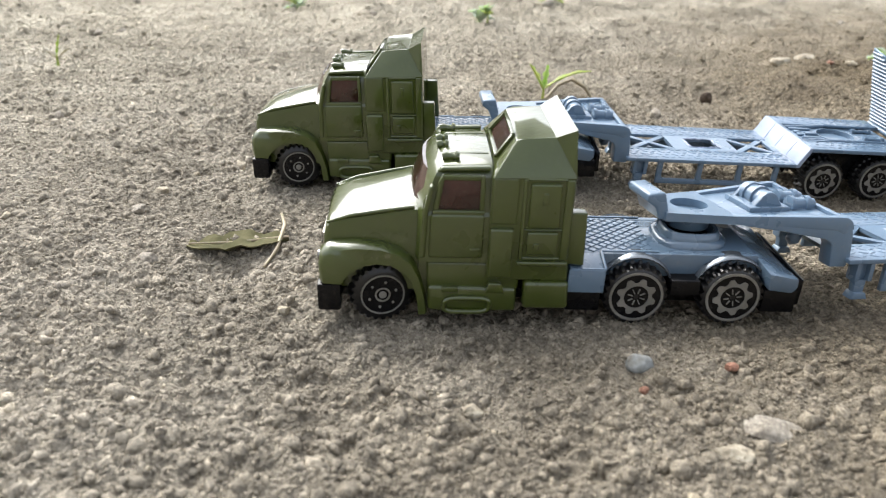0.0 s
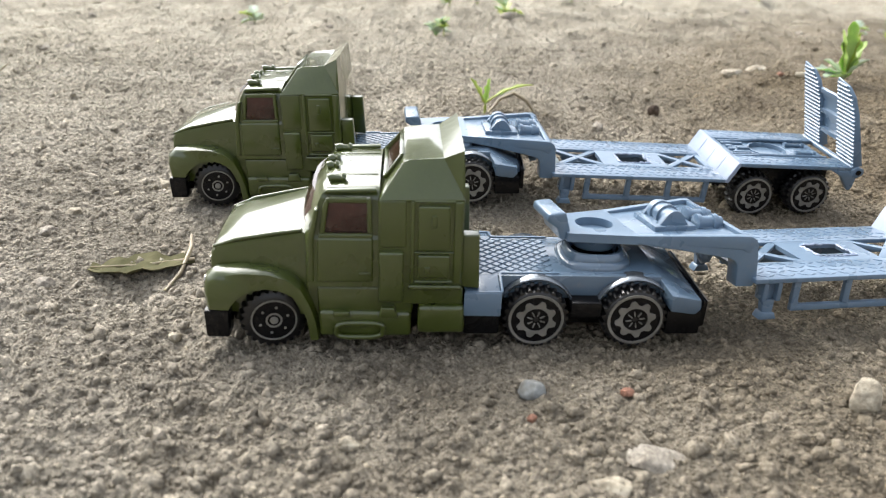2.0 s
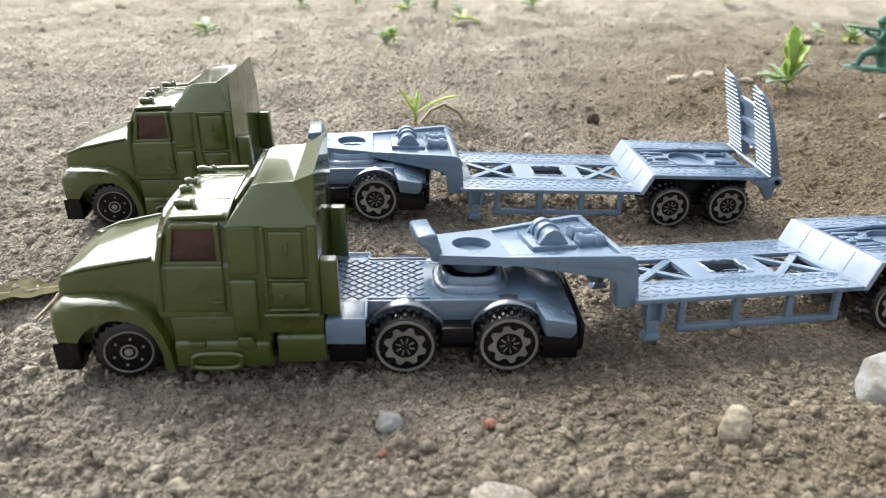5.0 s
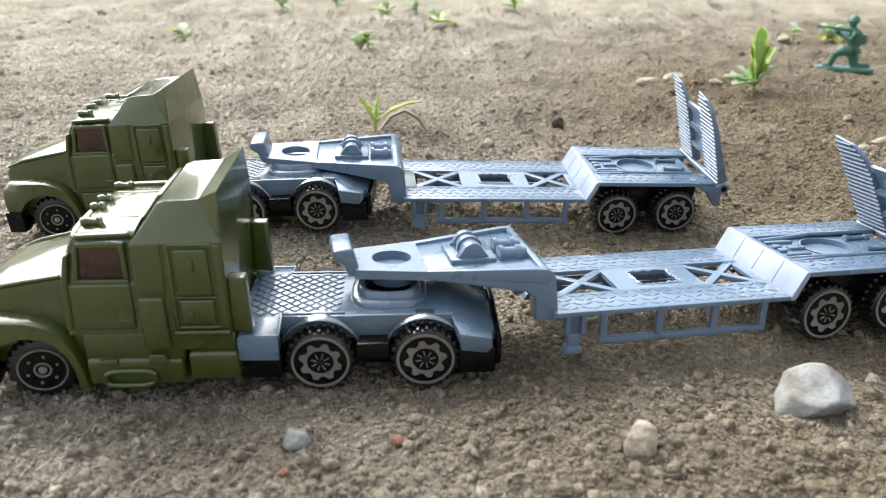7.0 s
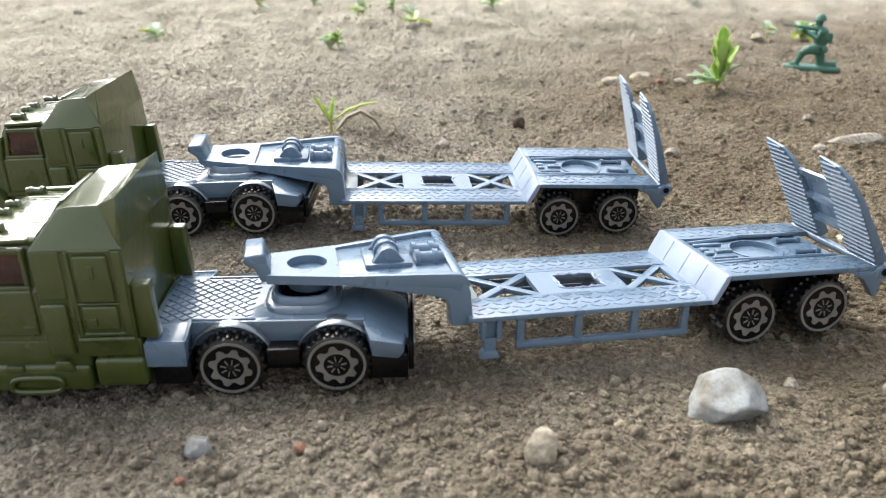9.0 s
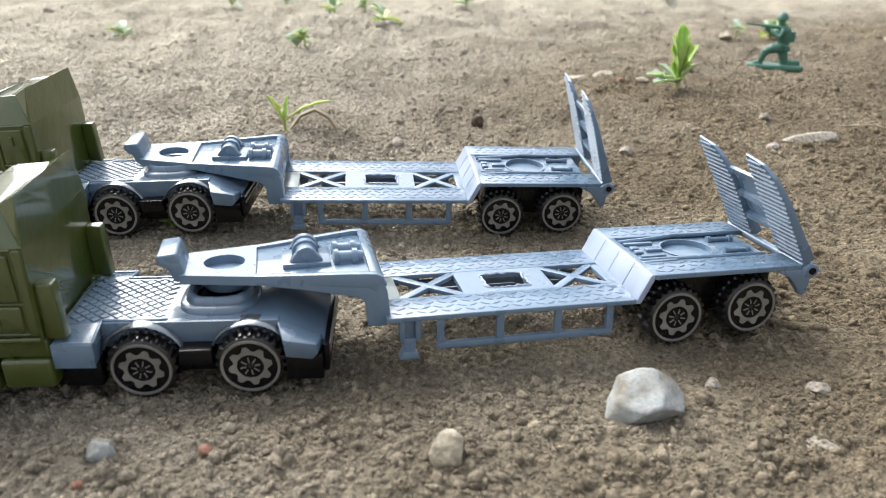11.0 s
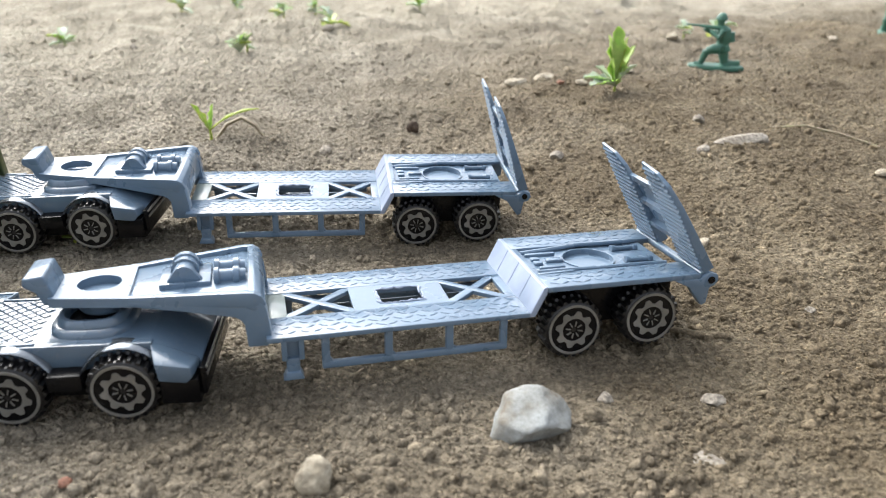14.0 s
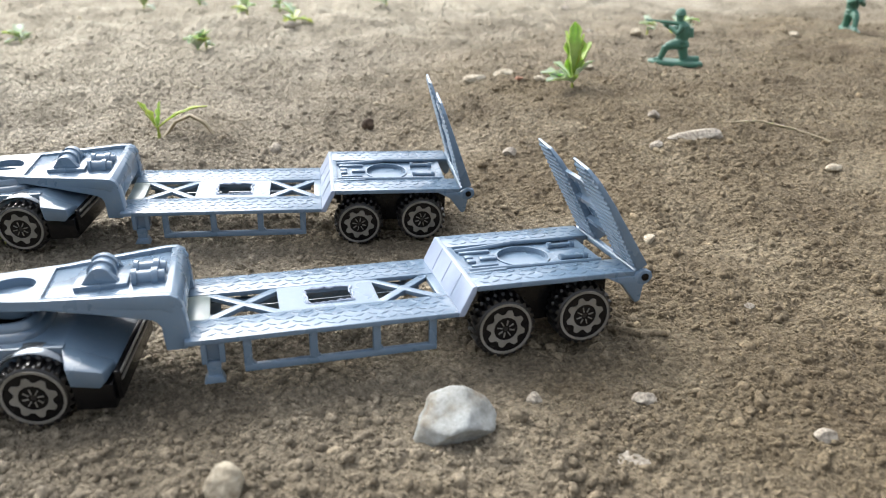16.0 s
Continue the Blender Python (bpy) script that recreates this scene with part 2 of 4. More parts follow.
def tube(bm, points, radii, seg=8):
    """A round rod through places, with a radius at each."""
    points = [Vector(p) for p in points]
    rings = []
    for i, p in enumerate(points):
        d = (points[min(i + 1, len(points) - 1)] - points[max(i - 1, 0)]).normalized()
        u = d.cross(Vector((0.13, 0.31, 0.94))).normalized()
        v = d.cross(u)
        rings.append([p + radii[i] * (u * math.cos(2 * math.pi * k / seg) + v * math.sin(2 * math.pi * k / seg)) for k in range(seg)])
    return loft(bm, rings)


def holed(bm, x0, x1, y0, y1, z0, z1, hole, seg=40):
    """A plate with an opening through it; hole(angle) gives a place on its rim. y0 and y1 may depend on x."""
    low0, low1 = (y0, y1) if callable(y0) else ((lambda x: y0), (lambda x: y1))
    cx = sum(hole(2 * math.pi * k / seg)[0] for k in range(seg)) / seg
    cy = sum(hole(2 * math.pi * k / seg)[1] for k in range(seg)) / seg
    angles = [2 * math.pi * k / seg for k in range(seg)]
    for x in (x0, x1):
        for y in (low0(x), low1(x)):
            angles.append(math.atan2(y - cy, x - cx) % (2 * math.pi))
    rings = {k: [] for k in "abcd"}
    for a in sorted(angles):
        dx, dy = math.cos(a), math.sin(a)
        s = 1e9
        for x in (x0, x1):
            if dx * (x - cx) > 1e-9:
                s = min(s, (x - cx) / dx)
        for fn, sign in ((low0, -1), (low1, 1)):
            g = (fn(x1) - fn(x0)) / (x1 - x0)
            den = dy - g * dx
            if den * sign > 1e-9:
                s = min(s, (fn(cx) - cy) / den)
        hx, hy = hole(a)
        for key, (px, py, z) in {"a": (cx + s * dx, cy + s * dy, z1), "b": (cx + s * dx, cy + s * dy, z0), "c": (hx, hy, z1), "d": (hx, hy, z0)}.items():
            rings[key].append(bm.verts.new((px, py, z)))
    n = len(angles)
    for i in range(n):
        j = (i + 1) % n
        for p, q in (("a", "c"), ("c", "d"), ("d", "b"), ("b", "a")):
            bm.faces.new((rings[p][i], rings[p][j], rings[q][j], rings[q][i]))


def round_hole(cx, cy, r):
    return lambda a: (cx + r * math.cos(a), cy + r * math.sin(a))


def square_hole(cx, cy, hx, hy):
    def rim(a):
        c, s = math.cos(a), math.sin(a)
        k = min(hx / max(abs(c), 1e-6), hy / max(abs(s), 1e-6))
        return cx + k * c, cy + k * s
    return rim


# ---------------------------------------------------------------- ground


def value_noise(x, y, seed):
    xi, yi = np.floor(x).astype(np.int64), np.floor(y).astype(np.int64)
    fx, fy = x - xi, y - yi
    fx, fy = fx * fx * (3 - 2 * fx), fy * fy * (3 - 2 * fy)

    def lattice(i, j):
        h = (i * 374761393 + j * 668265263 + seed * 974711) & 0x7FFFFFFF
        h = ((h ^ (h >> 13)) * 1274126177) & 0x7FFFFFFF
        return ((h ^ (h >> 16)) & 0xFFFF) / 65535.0
    a = lattice(xi, yi) * (1 - fx) + lattice(xi + 1, yi) * fx
    b = lattice(xi, yi + 1) * (1 - fx) + lattice(xi + 1, yi + 1) * fx
    return a * (1 - fy) + b * fy - 0.5


# soft rises and hollows: centre x, y, height and radius, in mm
SWELLS = [(-33, 148, -3.0, 4.6), (-33, 148, 1.5, 9.0), (120, 212, -2.6, 45), (-27, 200, -1.4, 26), (40, 205, 1.0, 24), (258, 385, 8.0, 62), (370, 450, 8.0, 60), (62, 500, 6.0, 70),
          (118, 318, -3.5, 50), (47, 288, 5.0, 35), (48, 100, 2.6, 22), (112, 108, 1.6, 24), (85, 110, 1.2, 20), (212, 345, 4.0, 40), (-33, 152, -2.2, 9), (-60, 175, 0.8, 30), (-20, 170, 1.6, 12),
          (58, 131, -1.1, 15), (213, 214, -3.0, 9), (226, 222, 1.6, 10), (200, 232, 1.2, 9), (150, 128, 1.2, 8), (20, 236, 1.2, 14)]


def ground_height(x, y):
    """The soil's height in metres at places in metres."""
    X, Y = np.asarray(x, float) * 1000, np.asarray(y, float) * 1000
    h = np.zeros_like(X)
    for cx, cy, a, r in SWELLS:
        h += a * np.exp(-((X - cx) ** 2 + (Y - cy) ** 2) / (2 * r * r))
    far = np.clip((Y - 215) / 300, 0, 1)
    h += 1.5 * value_noise(X / 34, Y / 34, 1) * (1 + 3.2 * far) + 1.1 * value_noise(X / 11, Y / 11, 2) * (1 + 3.0 * far)
    h += 2.2 * np.clip((Y - 215) / 150, 0, 1) * (0.25 - np.abs(value_noise(X / 9, Y / 9, 6)))
    h += 4.2 * far * (0.25 - np.abs(value_noise(X / 21, Y / 15, 7)))
    loose = np.clip(0.75 + 1.8 * value_noise(X / 60, Y / 60, 9) + (60 - X) / 320, 0.85, 1.35)
    h += loose * (2.5 * (0.25 - np.abs(value_noise(X / 5.2, Y / 5.2, 3))) + 1.6 * (0.25 - np.abs(value_noise(X / 2.7, Y / 2.7, 4))) + 0.9 * value_noise(X / 1.5, Y / 1.5, 5))
    return (h - 0.75) / 1000


def axis_steps(lo, hi, step, grow, reach):
    mid = list(np.arange(lo, hi, step))
    up, s = [mid[-1]], step
    while up[-1] < reach:
        s *= grow
        up.append(up[-1] + s)
    down, s = [mid[0]], step
    while down[-1] > -reach:
        s *= grow
        down.append(down[-1] - s)
    return np.array(down[:0:-1] + mid + up[1:])


gx = axis_steps(-0.10, 0.27, 0.00075, 1.045, 60.0)
gy_near = np.arange(0.072, 0.24, 0.0007)
gy, step = list(gy_near), 0.0007
while gy[-1] < 120:
    step *= 1.009 if gy[-1] < 0.9 else 1.14
    gy.append(gy[-1] + step)
back, step = [gy[0]], 0.0007
while back[-1] > -60:
    step *= 1.16
    back.append(back[-1] - step)
gy = np.array(back[:0:-1] + gy)
GX, GY = np.meshgrid(gx, gy)
verts = np.stack([GX, GY, ground_height(GX, GY)], -1).reshape(-1, 3)
ny, nx = GX.shape
idx = np.arange(nx * ny).reshape(ny, nx)
quads = np.stack([idx[:-1, :-1], idx[:-1, 1:], idx[1:, 1:], idx[1:, :-1]], -1).reshape(-1, 4)


def quick_mesh(name, verts, faces):
    me = bpy.data.meshes.new(name)
    n = faces.shape[1]
    me.vertices.add(len(verts))
    me.vertices.foreach_set("co", verts.astype(np.float32).ravel())
    me.loops.add(faces.size)
    me.loops.foreach_set("vertex_index", faces.astype(np.int32).ravel())
    me.polygons.add(len(faces))
    me.polygons.foreach_set("loop_start", np.arange(0, faces.size, n, dtype=np.int32))
    me.update(calc_edges=True)
    me.validate()
    return me


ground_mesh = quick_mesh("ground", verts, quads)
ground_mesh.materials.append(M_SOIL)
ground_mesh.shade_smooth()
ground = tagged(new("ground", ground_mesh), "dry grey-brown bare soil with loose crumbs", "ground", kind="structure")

# loose crumbs of soil, denser and finer close by
rng = np.random.default_rng(5)
base_bm = bmesh.new()
bmesh.ops.create_icosphere(base_bm, subdivisions=1, radius=1.0)
ICO = np.array([v.co[:] for v in base_bm.verts])
ICO_F = np.array([[v.index for v in f.verts] for f in base_bm.faces])
base_bm.free()
OCT = np.array([(1, 0, 0), (0, 1, 0), (-1, 0, 0), (0, -1, 0), (0, 0, 1), (0, 0, -1)], float)
OCT_F = np.array([(0, 1, 4), (1, 2, 4), (2, 3, 4), (3, 0, 4), (1, 0, 5), (2, 1, 5), (3, 2, 5), (0, 3, 5)])


def crumbs(name, count, y_lo, y_hi, size_lo, size_hi, power, label, solid, patchy):
    pts, tri = solid
    u = rng.random(count)
    y = y_lo * (y_hi / y_lo) ** u
    half = 0.06 + 0.62 * y
    x = 0.07 + (rng.random(count) * 2 - 1) * (half + 0.05)
    keep = patchy * value_noise(x * 1000 / 19, y * 1000 / 19, 21) + (0.07 - x) * 0.5 + 0.5 * rng.random(count) > 0.0
    x, y = x[keep], y[keep]
    n = len(x)
    r = size_lo + (size_hi - size_lo) * rng.random(n) ** power
    r = r * (1 + 0.5 * np.clip((y - 0.2) / 0.5, 0, 1.5)) / 1000
    shape = 1 + 0.5 * (rng.random((n, len(pts))) * 2 - 1)
    stretch = 0.55 + 0.9 * rng.random((n, 1, 3))
    p = pts[None] * shape[:, :, None] * stretch * r[:, None, None]
    for i, j in ((0, 1), (1, 2), (0, 2)):
        a = rng.random(n) * 6.283
        c, q = np.cos(a)[:, None], np.sin(a)[:, None]
        pi, pj = p[:, :, i] * c - p[:, :, j] * q, p[:, :, i] * q + p[:, :, j] * c
        p[:, :, i], p[:, :, j] = pi, pj
    z = ground_height(x, y) + r * (-0.05 - 0.3 * np.clip((y - 0.24) / 0.2, 0, 1))
    v = np.stack([p[:, :, 0] + x[:, None], p[:, :, 1] + y[:, None], p[:, :, 2] + z[:, None]], -1).reshape(-1, 3)
    f = (tri[None] + (np.arange(n) * len(pts))[:, None, None]).reshape(-1, 3)
    me = quick_mesh(name, v, f)
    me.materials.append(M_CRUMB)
    me.shade_smooth()
    return tagged(new(name, me), label, "soil", kind="stuff")


crumbs("soil_grains", 200000, 0.078, 0.40, 0.14, 0.48, 1.8, "fine loose grey-brown soil grains on the ground", (OCT, OCT_F), 0.5)
crumbs("soil_crumbs", 34000, 0.08, 0.62, 0.3, 1.35, 4.2, "loose grey-brown soil crumbs on the ground", (ICO, ICO_F), 0.9)


# unseen walls, added to block low sky light and darken reflections
M_SKY_BLOCK = earthy("sky_block_surface", [(0.3, (0.13, 0.12, 0.10)), (0.7, (0.20, 0.19, 0.165))], 3.0, 90.0, 0.9, 0.002, 0)
for wname, x0, x1, y0, y1 in (("wall_south", -4.0, 2.2, -1.85, -1.65), ("wall_east", 2.0, 2.2, -1.65, 1.6), ("wall_north", -4.0, 2.2, 2.6, 2.8)):
    bm = bmesh.new()
    box(bm, x0 * 1000, x1 * 1000, y0 * 1000, y1 * 1000, -60, 600)
    tagged(part(wname, bm, M_SKY_BLOCK), "plain unseen wall added to block sky light", "wall", kind="structure")

# ---------------------------------------------------------------- toy lorries


def wheel(truck, x, y, z, side, steered=False, turn=0.0):
    """A wheel whose outer face is at y; side is -1 towards smaller y."""
    R, W = 6.3, 5.2
    s = -side
    bm = bmesh.new()
    rows = []
    shoulder = ((3.0, 0, None), (4.1, 0, None), (4.7, 0.12, None), (5.2, 0.45, None), (5.3, 0.55, 0), (5.7, 1.3, 0), (5.75, 2.35, 0)) if steered else ((3.0, 0, None), (5.2, 0, None), (5.45, 0.12, None), (5.56, 0.3, None), (5.6, 0.38, 0), (5.75, 1.0, 0), (5.75, 2.35, 0))
    for r, h, lug in (*shoulder, (5.72, 2.6, None), (5.75, 2.85, 1), (5.72, W - 0.5, 1), (5.6, W - 0.35, None), (5.0, W, None), (2.0, W, None)):
        ring = []
        for k in range(96):
            a = 2 * math.pi * k / 96
            up = 0.5 if lug is not None and (k + 2 * lug) % 4 < 2 else 0.0
            ring.append(((r + up) * math.cos(a), h, (r + up) * math.sin(a)))
        rows.append(ring)
    loft(bm, rows)
    if s < 0:
        bmesh.ops.scale(bm, vec=(1, -1, 1), verts=bm.verts)
    tyre = part("wheel", bm, M_TYRE, truck, "black rubber tyre with blocky tread")
    tyre.location = (x / 1000, y / 1000, z / 1000)
    tyre.rotation_euler = (0, radians(turn), radians(10.0 if steered else 0))

    def sub(name, build, mat, label):
        b2 = bmesh.new()
        build(b2)
        if s < 0:
            bmesh.ops.scale(b2, vec=(1, -1, 1), verts=b2.verts)
        part(name, b2, mat, tyre, label)

    def ring(b2, r0, r1, y0, y1, seg=40):
        rows = []
        for k in range(seg):
            a = 2 * math.pi * k / seg
            c, n = math.cos(a), math.sin(a)
            rows.append([b2.verts.new((r * c, h, r * n)) for r, h in ((r0, y0), (r1, y0), (r1, y1), (r0, y1))])
        for k in range(seg):
            p, q = rows[k], rows[(k + 1) % seg]
            for i in range(4):
                j = (i + 1) % 4
                b2.faces.new((p[i], p[j], q[j], q[i]))

    sub("rim", lambda b2: turned(b2, [(4.15 if steered else 5.2, 0.05), (4.1 if steered else 5.15, -0.02), (0.5, -0.02), (0.4, 0.4)], (0, 0, 0)), M_BLACK, "glossy black rim disc")
    if steered:
        sub("rim_ring", lambda b2: ring(b2, 3.85, 4.15, -0.16, 0.1), M_SILVER, "thin silver rim ring")
        sub("hub_ring", lambda b2: ring(b2, 1.15, 1.5, -0.14, 0.1, 28), M_SILVER, "silver hub ring")
        sub("hub_cap", lambda b2: turned(b2, [(0.75, 0.1), (0.72, -0.25), (0.45, -0.35)], (0, 0, 0), seg=16), M_SILVER, "silver hub cap")
        for k in range(6):
            a = 2 * math.pi * (k + 0.3) / 6
            sub("wheel_nut", lambda b2: turned(b2, [(0.28, 0.1), (0.26, -0.16), (0.1, -0.2)], (2.6 * math.cos(a), 0, 2.6 * math.sin(a)), seg=8), M_SILVER, "silver wheel nut")
    else:
        sub("rim_ring", lambda b2: ring(b2, 4.7, 5.18, -0.2, 0.1), M_SILVER, "worn silver rim ring")

        def cog(b2):
            n = 64
            rows = []
            for k in range(n):
                a = 2 * math.pi * k / n
                r1 = 3.42 + 0.42 * max(-1, min(1, 1.7 * math.cos(8 * a)))
                c, q = math.cos(a), math.sin(a)
                rows.append([b2.verts.new((r * c, h, r * q)) for r, h in ((2.35, -0.17), (r1, -0.17), (r1, 0.1), (2.35, 0.1))])
            for k in range(n):
                p, q = rows[k], rows[(k + 1) % n]
                for i in range(4):
                    j = (i + 1) % 4
                    b2.faces.new((p[i], p[j], q[j], q[i]))
        sub("cog_ring", cog, M_SILVER, "silver eight-lobed printed ring")
        for k in range(8):
            a = 2 * math.pi * k / 8
            c, q = math.cos(a), math.sin(a)
            sub("spoke", lambda b2: bar(b2, (0.75 * c, -0.08, 0.75 * q), (1.75 * c, -0.08, 1.75 * q), 0.34, 0.2), M_SILVER, "short silver spoke")
    return tyre


def tractor(m):
    """Toy lorry tractor: x runs from nose to tail, y across from the wheel faces at 0 to 24."""
    t = thing("toy_truck", "olive-green toy lorry tractor with grey chassis standing on soil", "toy truck", "two toy lorries", m)
    WID, MID = 24.0, 12.0
    both = (lambda fn: (fn(lambda y: y), fn(lambda y: WID - y)))

    # bonnet: cross sections along x
    bm = bmesh.new()
    rings = []
    for x, top, edge, wide in ((-10.9, 17.4, 17.0, 9.4), (-10.6, 19.2, 18.6, 9.8), (-9.6, 20.4, 19.7, 10.1), (-6, 21.7, 20.8, 10.3), (0, 23.4, 22.0, 10.6), (5.2, 24.8, 23.0, 11.0), (8.5, 25.2, 23.4, 11.2)):
        rings.append([(x, MID - wide, 6.5), (x, MID - wide - 0.1, edge - 1.6), (x, MID - wide + 0.25, edge - 0.4), (x, MID - wide + 1.3, edge + 0.1), (x, MID - 6.5, top - 0.35), (x, MID, top),
                      (x, MID + 6.5, top - 0.35), (x, MID + wide - 1.3, edge + 0.1), (x, MID + wide - 0.25, edge - 0.4), (x, MID + wide + 0.1, edge - 1.6), (x, MID + wide, 6.5)])
    loft(bm, rings)
    part("bonnet", bm, M_GREEN, t, "glossy olive bonnet with pale highlights", 40)

    for sgn in (-1, 1):
        bm = bmesh.new()
        tube(bm, [(x, MID + sgn * (wide - 0.55), edge + 0.05) for x, edge, wide in ((-10.2, 19.2, 9.9), (-6, 20.8, 10.3), (0, 22.0, 10.6), (5.6, 23.05, 11.0))], [0.3, 0.42, 0.42, 0.35], 8)
        part("bonnet_edge", bm, M_GREEN, t, "", 60)
    # grille
    bm = bmesh.new()
    box(bm, -11.3, -10.6, 3.6, WID - 3.6, 9.6, 16.8, 0.25)
    grille = part("grille", bm, M_CHROME, t, "dull chrome grille")
    for k in range(6):
        bm = bmesh.new()
        box(bm, -11.55, -11.2, 4.2, WID - 4.2, 10.3 + k, 10.75 + k, 0.08, 1)
        part("grille_bar", bm, M_BLACK, grille)

    # wings over the front wheels
    def wing(flip):
        bm = bmesh.new()
        outer = [(-11.7, 8.9), (-11.9, 12.5), (-11.4, 15.0), (-9.5, 16.3), (-5, 16.75), (0, 16.4), (3.2, 15.3), (5.6, 13.2), (7.0, 10.0), (8.0, 6.2), (8.4, 2.6)]
        arch = [(-7.6, 8.7), (-7.2, 9.5), (-6.3, 10.6), (-5.0, 11.7), (-3.2, 12.6), (-1.0, 13.0), (1.5, 12.7), (3.7, 11.6), (5.3, 9.6), (6.3, 6.5), (6.7, 2.6)]
        rows = []
        for (ox, oz), (ax, az) in zip(outer, arch):
            rows.append([(ox, 1.4, oz), (ox * 0.97 + ax * 0.03, -0.6, oz * 0.97 + az * 0.03), (ox * 0.8 + ax * 0.2, -1.7, oz * 0.82 + az * 0.18), (ax, -1.75, az), (ax, 1.4, az)])
        loft(bm, [[(x, flip(y), z) for x, y, z in r] for r in rows])
        w = part("wing", bm, M_GREEN, t, "rounded olive front wing", 50)
        bm = bmesh.new()
        prism(bm, [(-12.0, 3.0), (-7.7, 3.0), (-7.7, 8.6), (-12.1, 8.6)], *sorted((flip(-1.6), flip(2.2))), 0.5)
        part("bumper_end", bm, M_BLACK, w, "black bumper corner")
        bm = bmesh.new()
        turned(bm, [(1.05, 0), (1.0, -0.35), (0.5, -0.5)], (-11.55, flip(1.4), 13.2), "x", 16)
        part("headlight", bm, M_CHROME, w, "small round headlight")
    both(wing)
    bm = bmesh.new()
    box(bm, -12.0, -8.2, 2.2, WID - 2.2, 3.0, 8.4, 0.5)
    part("bumper", bm, M_BLACK, t, "black plastic front bumper")

    # cab with doors
    bm = bmesh.new()
    rings = []
    for z, y0, x0 in ((4.2, 0.6, 6.4), (13.2, 0.4, 6.6), (13.5, -1.35, 6.6), (22.6, -1.3, 6.9), (23.2, -0.7, 6.95), (25.0, -0.6, 7.2), (29.4, 0.0, 9.0), (30.6, 0.6, 9.6), (31.4, 2.0, 10.4), (31.9, 5.5, 11.2)):
        rings.append([(x0, y0, z), (19.2, y0, z), (19.2, WID - y0, z), (x0, WID - y0, z), (x0 - (1.4 if z < 30 else 0.6), WID - y0 - 4.5, z), (x0 - (1.7 if z < 30 else 0.8), MID, z), (x0 - (1.4 if z < 30 else 0.6), y0 + 4.5, z)])
    loft(bm, rings)
    cab = part("cab", bm, M_GREEN, t, "glossy olive cab shell", 38)

    # wind screen
    bm = bmesh.new()
    rows = []
    for z, x, inset in ((24.4, 5.25, 1.3), (26.8, 6.1, 1.5), (29.6, 7.35, 2.1)):
        rows.append([(x + 1.6, 0.0 + inset * 0.5, z), (x + 0.4, inset + 2.2, z), (x - 0.25, 7.0, z), (x - 0.45, MID, z), (x - 0.25, WID - 7.0, z), (x + 0.4, WID - inset - 2.2, z), (x + 1.6, WID - inset * 0.5, z),
                     (x + 2.4, WID - inset, z), (x + 2.4, inset, z)])
    loft(bm, rows)
    part("windscreen", bm, M_WINDOW, t, "red-brown translucent windscreen")

    def cab_side(flip):
        def flat(name, outline, y0, y1, mat, parent, bevel=0.2, label=""):
            bm = bmesh.new()
            prism(bm, [(x, z + 0.75) for x, z in outline], *sorted((flip(y0), flip(y1))), bevel, seg=3)
            return part(name, bm, mat, parent, label)
        door = flat("door", [(8.2, 13.7), (18.1, 13.7), (18.1, 22.3), (8.5, 22.3)], -1.75, -0.3, M_GREEN, t, 0.5, "olive cab door")
        flat("window_frame", [(8.6, 22.1), (18.0, 22.1), (18.0, 23.0), (8.8, 23.0)], -1.5, -0.1, M_GREEN, door, 0.25)
        flat("window_frame", [(17.1, 22.9), (18.0, 22.9), (17.9, 29.5), (17.1, 29.5)], -1.25, -0.1, M_GREEN, door, 0.25)
        flat("window_frame", [(9.9, 28.5), (17.2, 28.5), (17.2, 29.5), (10.4, 29.5)], -1.05, 0.1, M_GREEN, door, 0.25)
        flat("window_frame", [(8.8, 22.9), (9.8, 22.9), (10.7, 28.6), (10.3, 29.4), (9.7, 28.2)], -1.35, -0.1, M_GREEN, door, 0.25)
        flat("front_pillar", [(6.4, 13.6), (7.7, 13.6), (8.0, 22.0), (9.0, 27.6), (8.2, 27.6), (6.9, 22.0)], -1.65, 0.2, M_GREEN, t, 0.45)
        flat("roof_gutter", [(9.6, 29.9), (18.8, 30.2), (18.8, 31.0), (10.2, 30.7)], -0.55, 0.9, M_GREEN, t, 0.35)
        flat("window", [(9.7, 22.9), (17.2, 22.9), (17.2, 28.6), (10.7, 28.6), (10.0, 27.4)], -0.9, -0.2, M_WINDOW, door, 0.1, "dark red-brown cab window")
        flat("handle", [(15.6, 15.2), (17.6, 15.2), (17.6, 15.8), (15.6, 15.8)], -1.9, -1.4, M_GREEN, door, 0.12)
        flat("hinge", [(11.4, 17.4), (12.0, 17.4), (12.0, 17.8), (11.4, 17.8)], -1.75, -1.4, M_GREEN, door, 0.08)
        flat("sill", [(8.2, 7.0), (25.2, 7.0), (25.2, 12.0), (18.6, 12.6), (8.0, 12.6)], -1.0, 1.5, M_GREEN, t, 0.6, "olive panel below the door")
        flat("step_board", [(8.3, 2.6), (24.9, 2.6), (24.9, 7.7), (8.3, 7.9)], -1.7, 3.0, M_GREEN, t, 0.8, "olive step board")
        # rounded step ring
        bm = bmesh.new()
        pts = []
        for k in range(28):
            a = 2 * math.pi * k / 28
            c, s = math.cos(a), math.sin(a)
            pts.append((15.6 + 4.2 * math.copysign(abs(c) ** 0.5, c) + 0.25 * s, flip(-2.1), 5.0 + 1.45 * math.copysign(abs(s) ** 0.6, s)))
        pts += pts[:2]
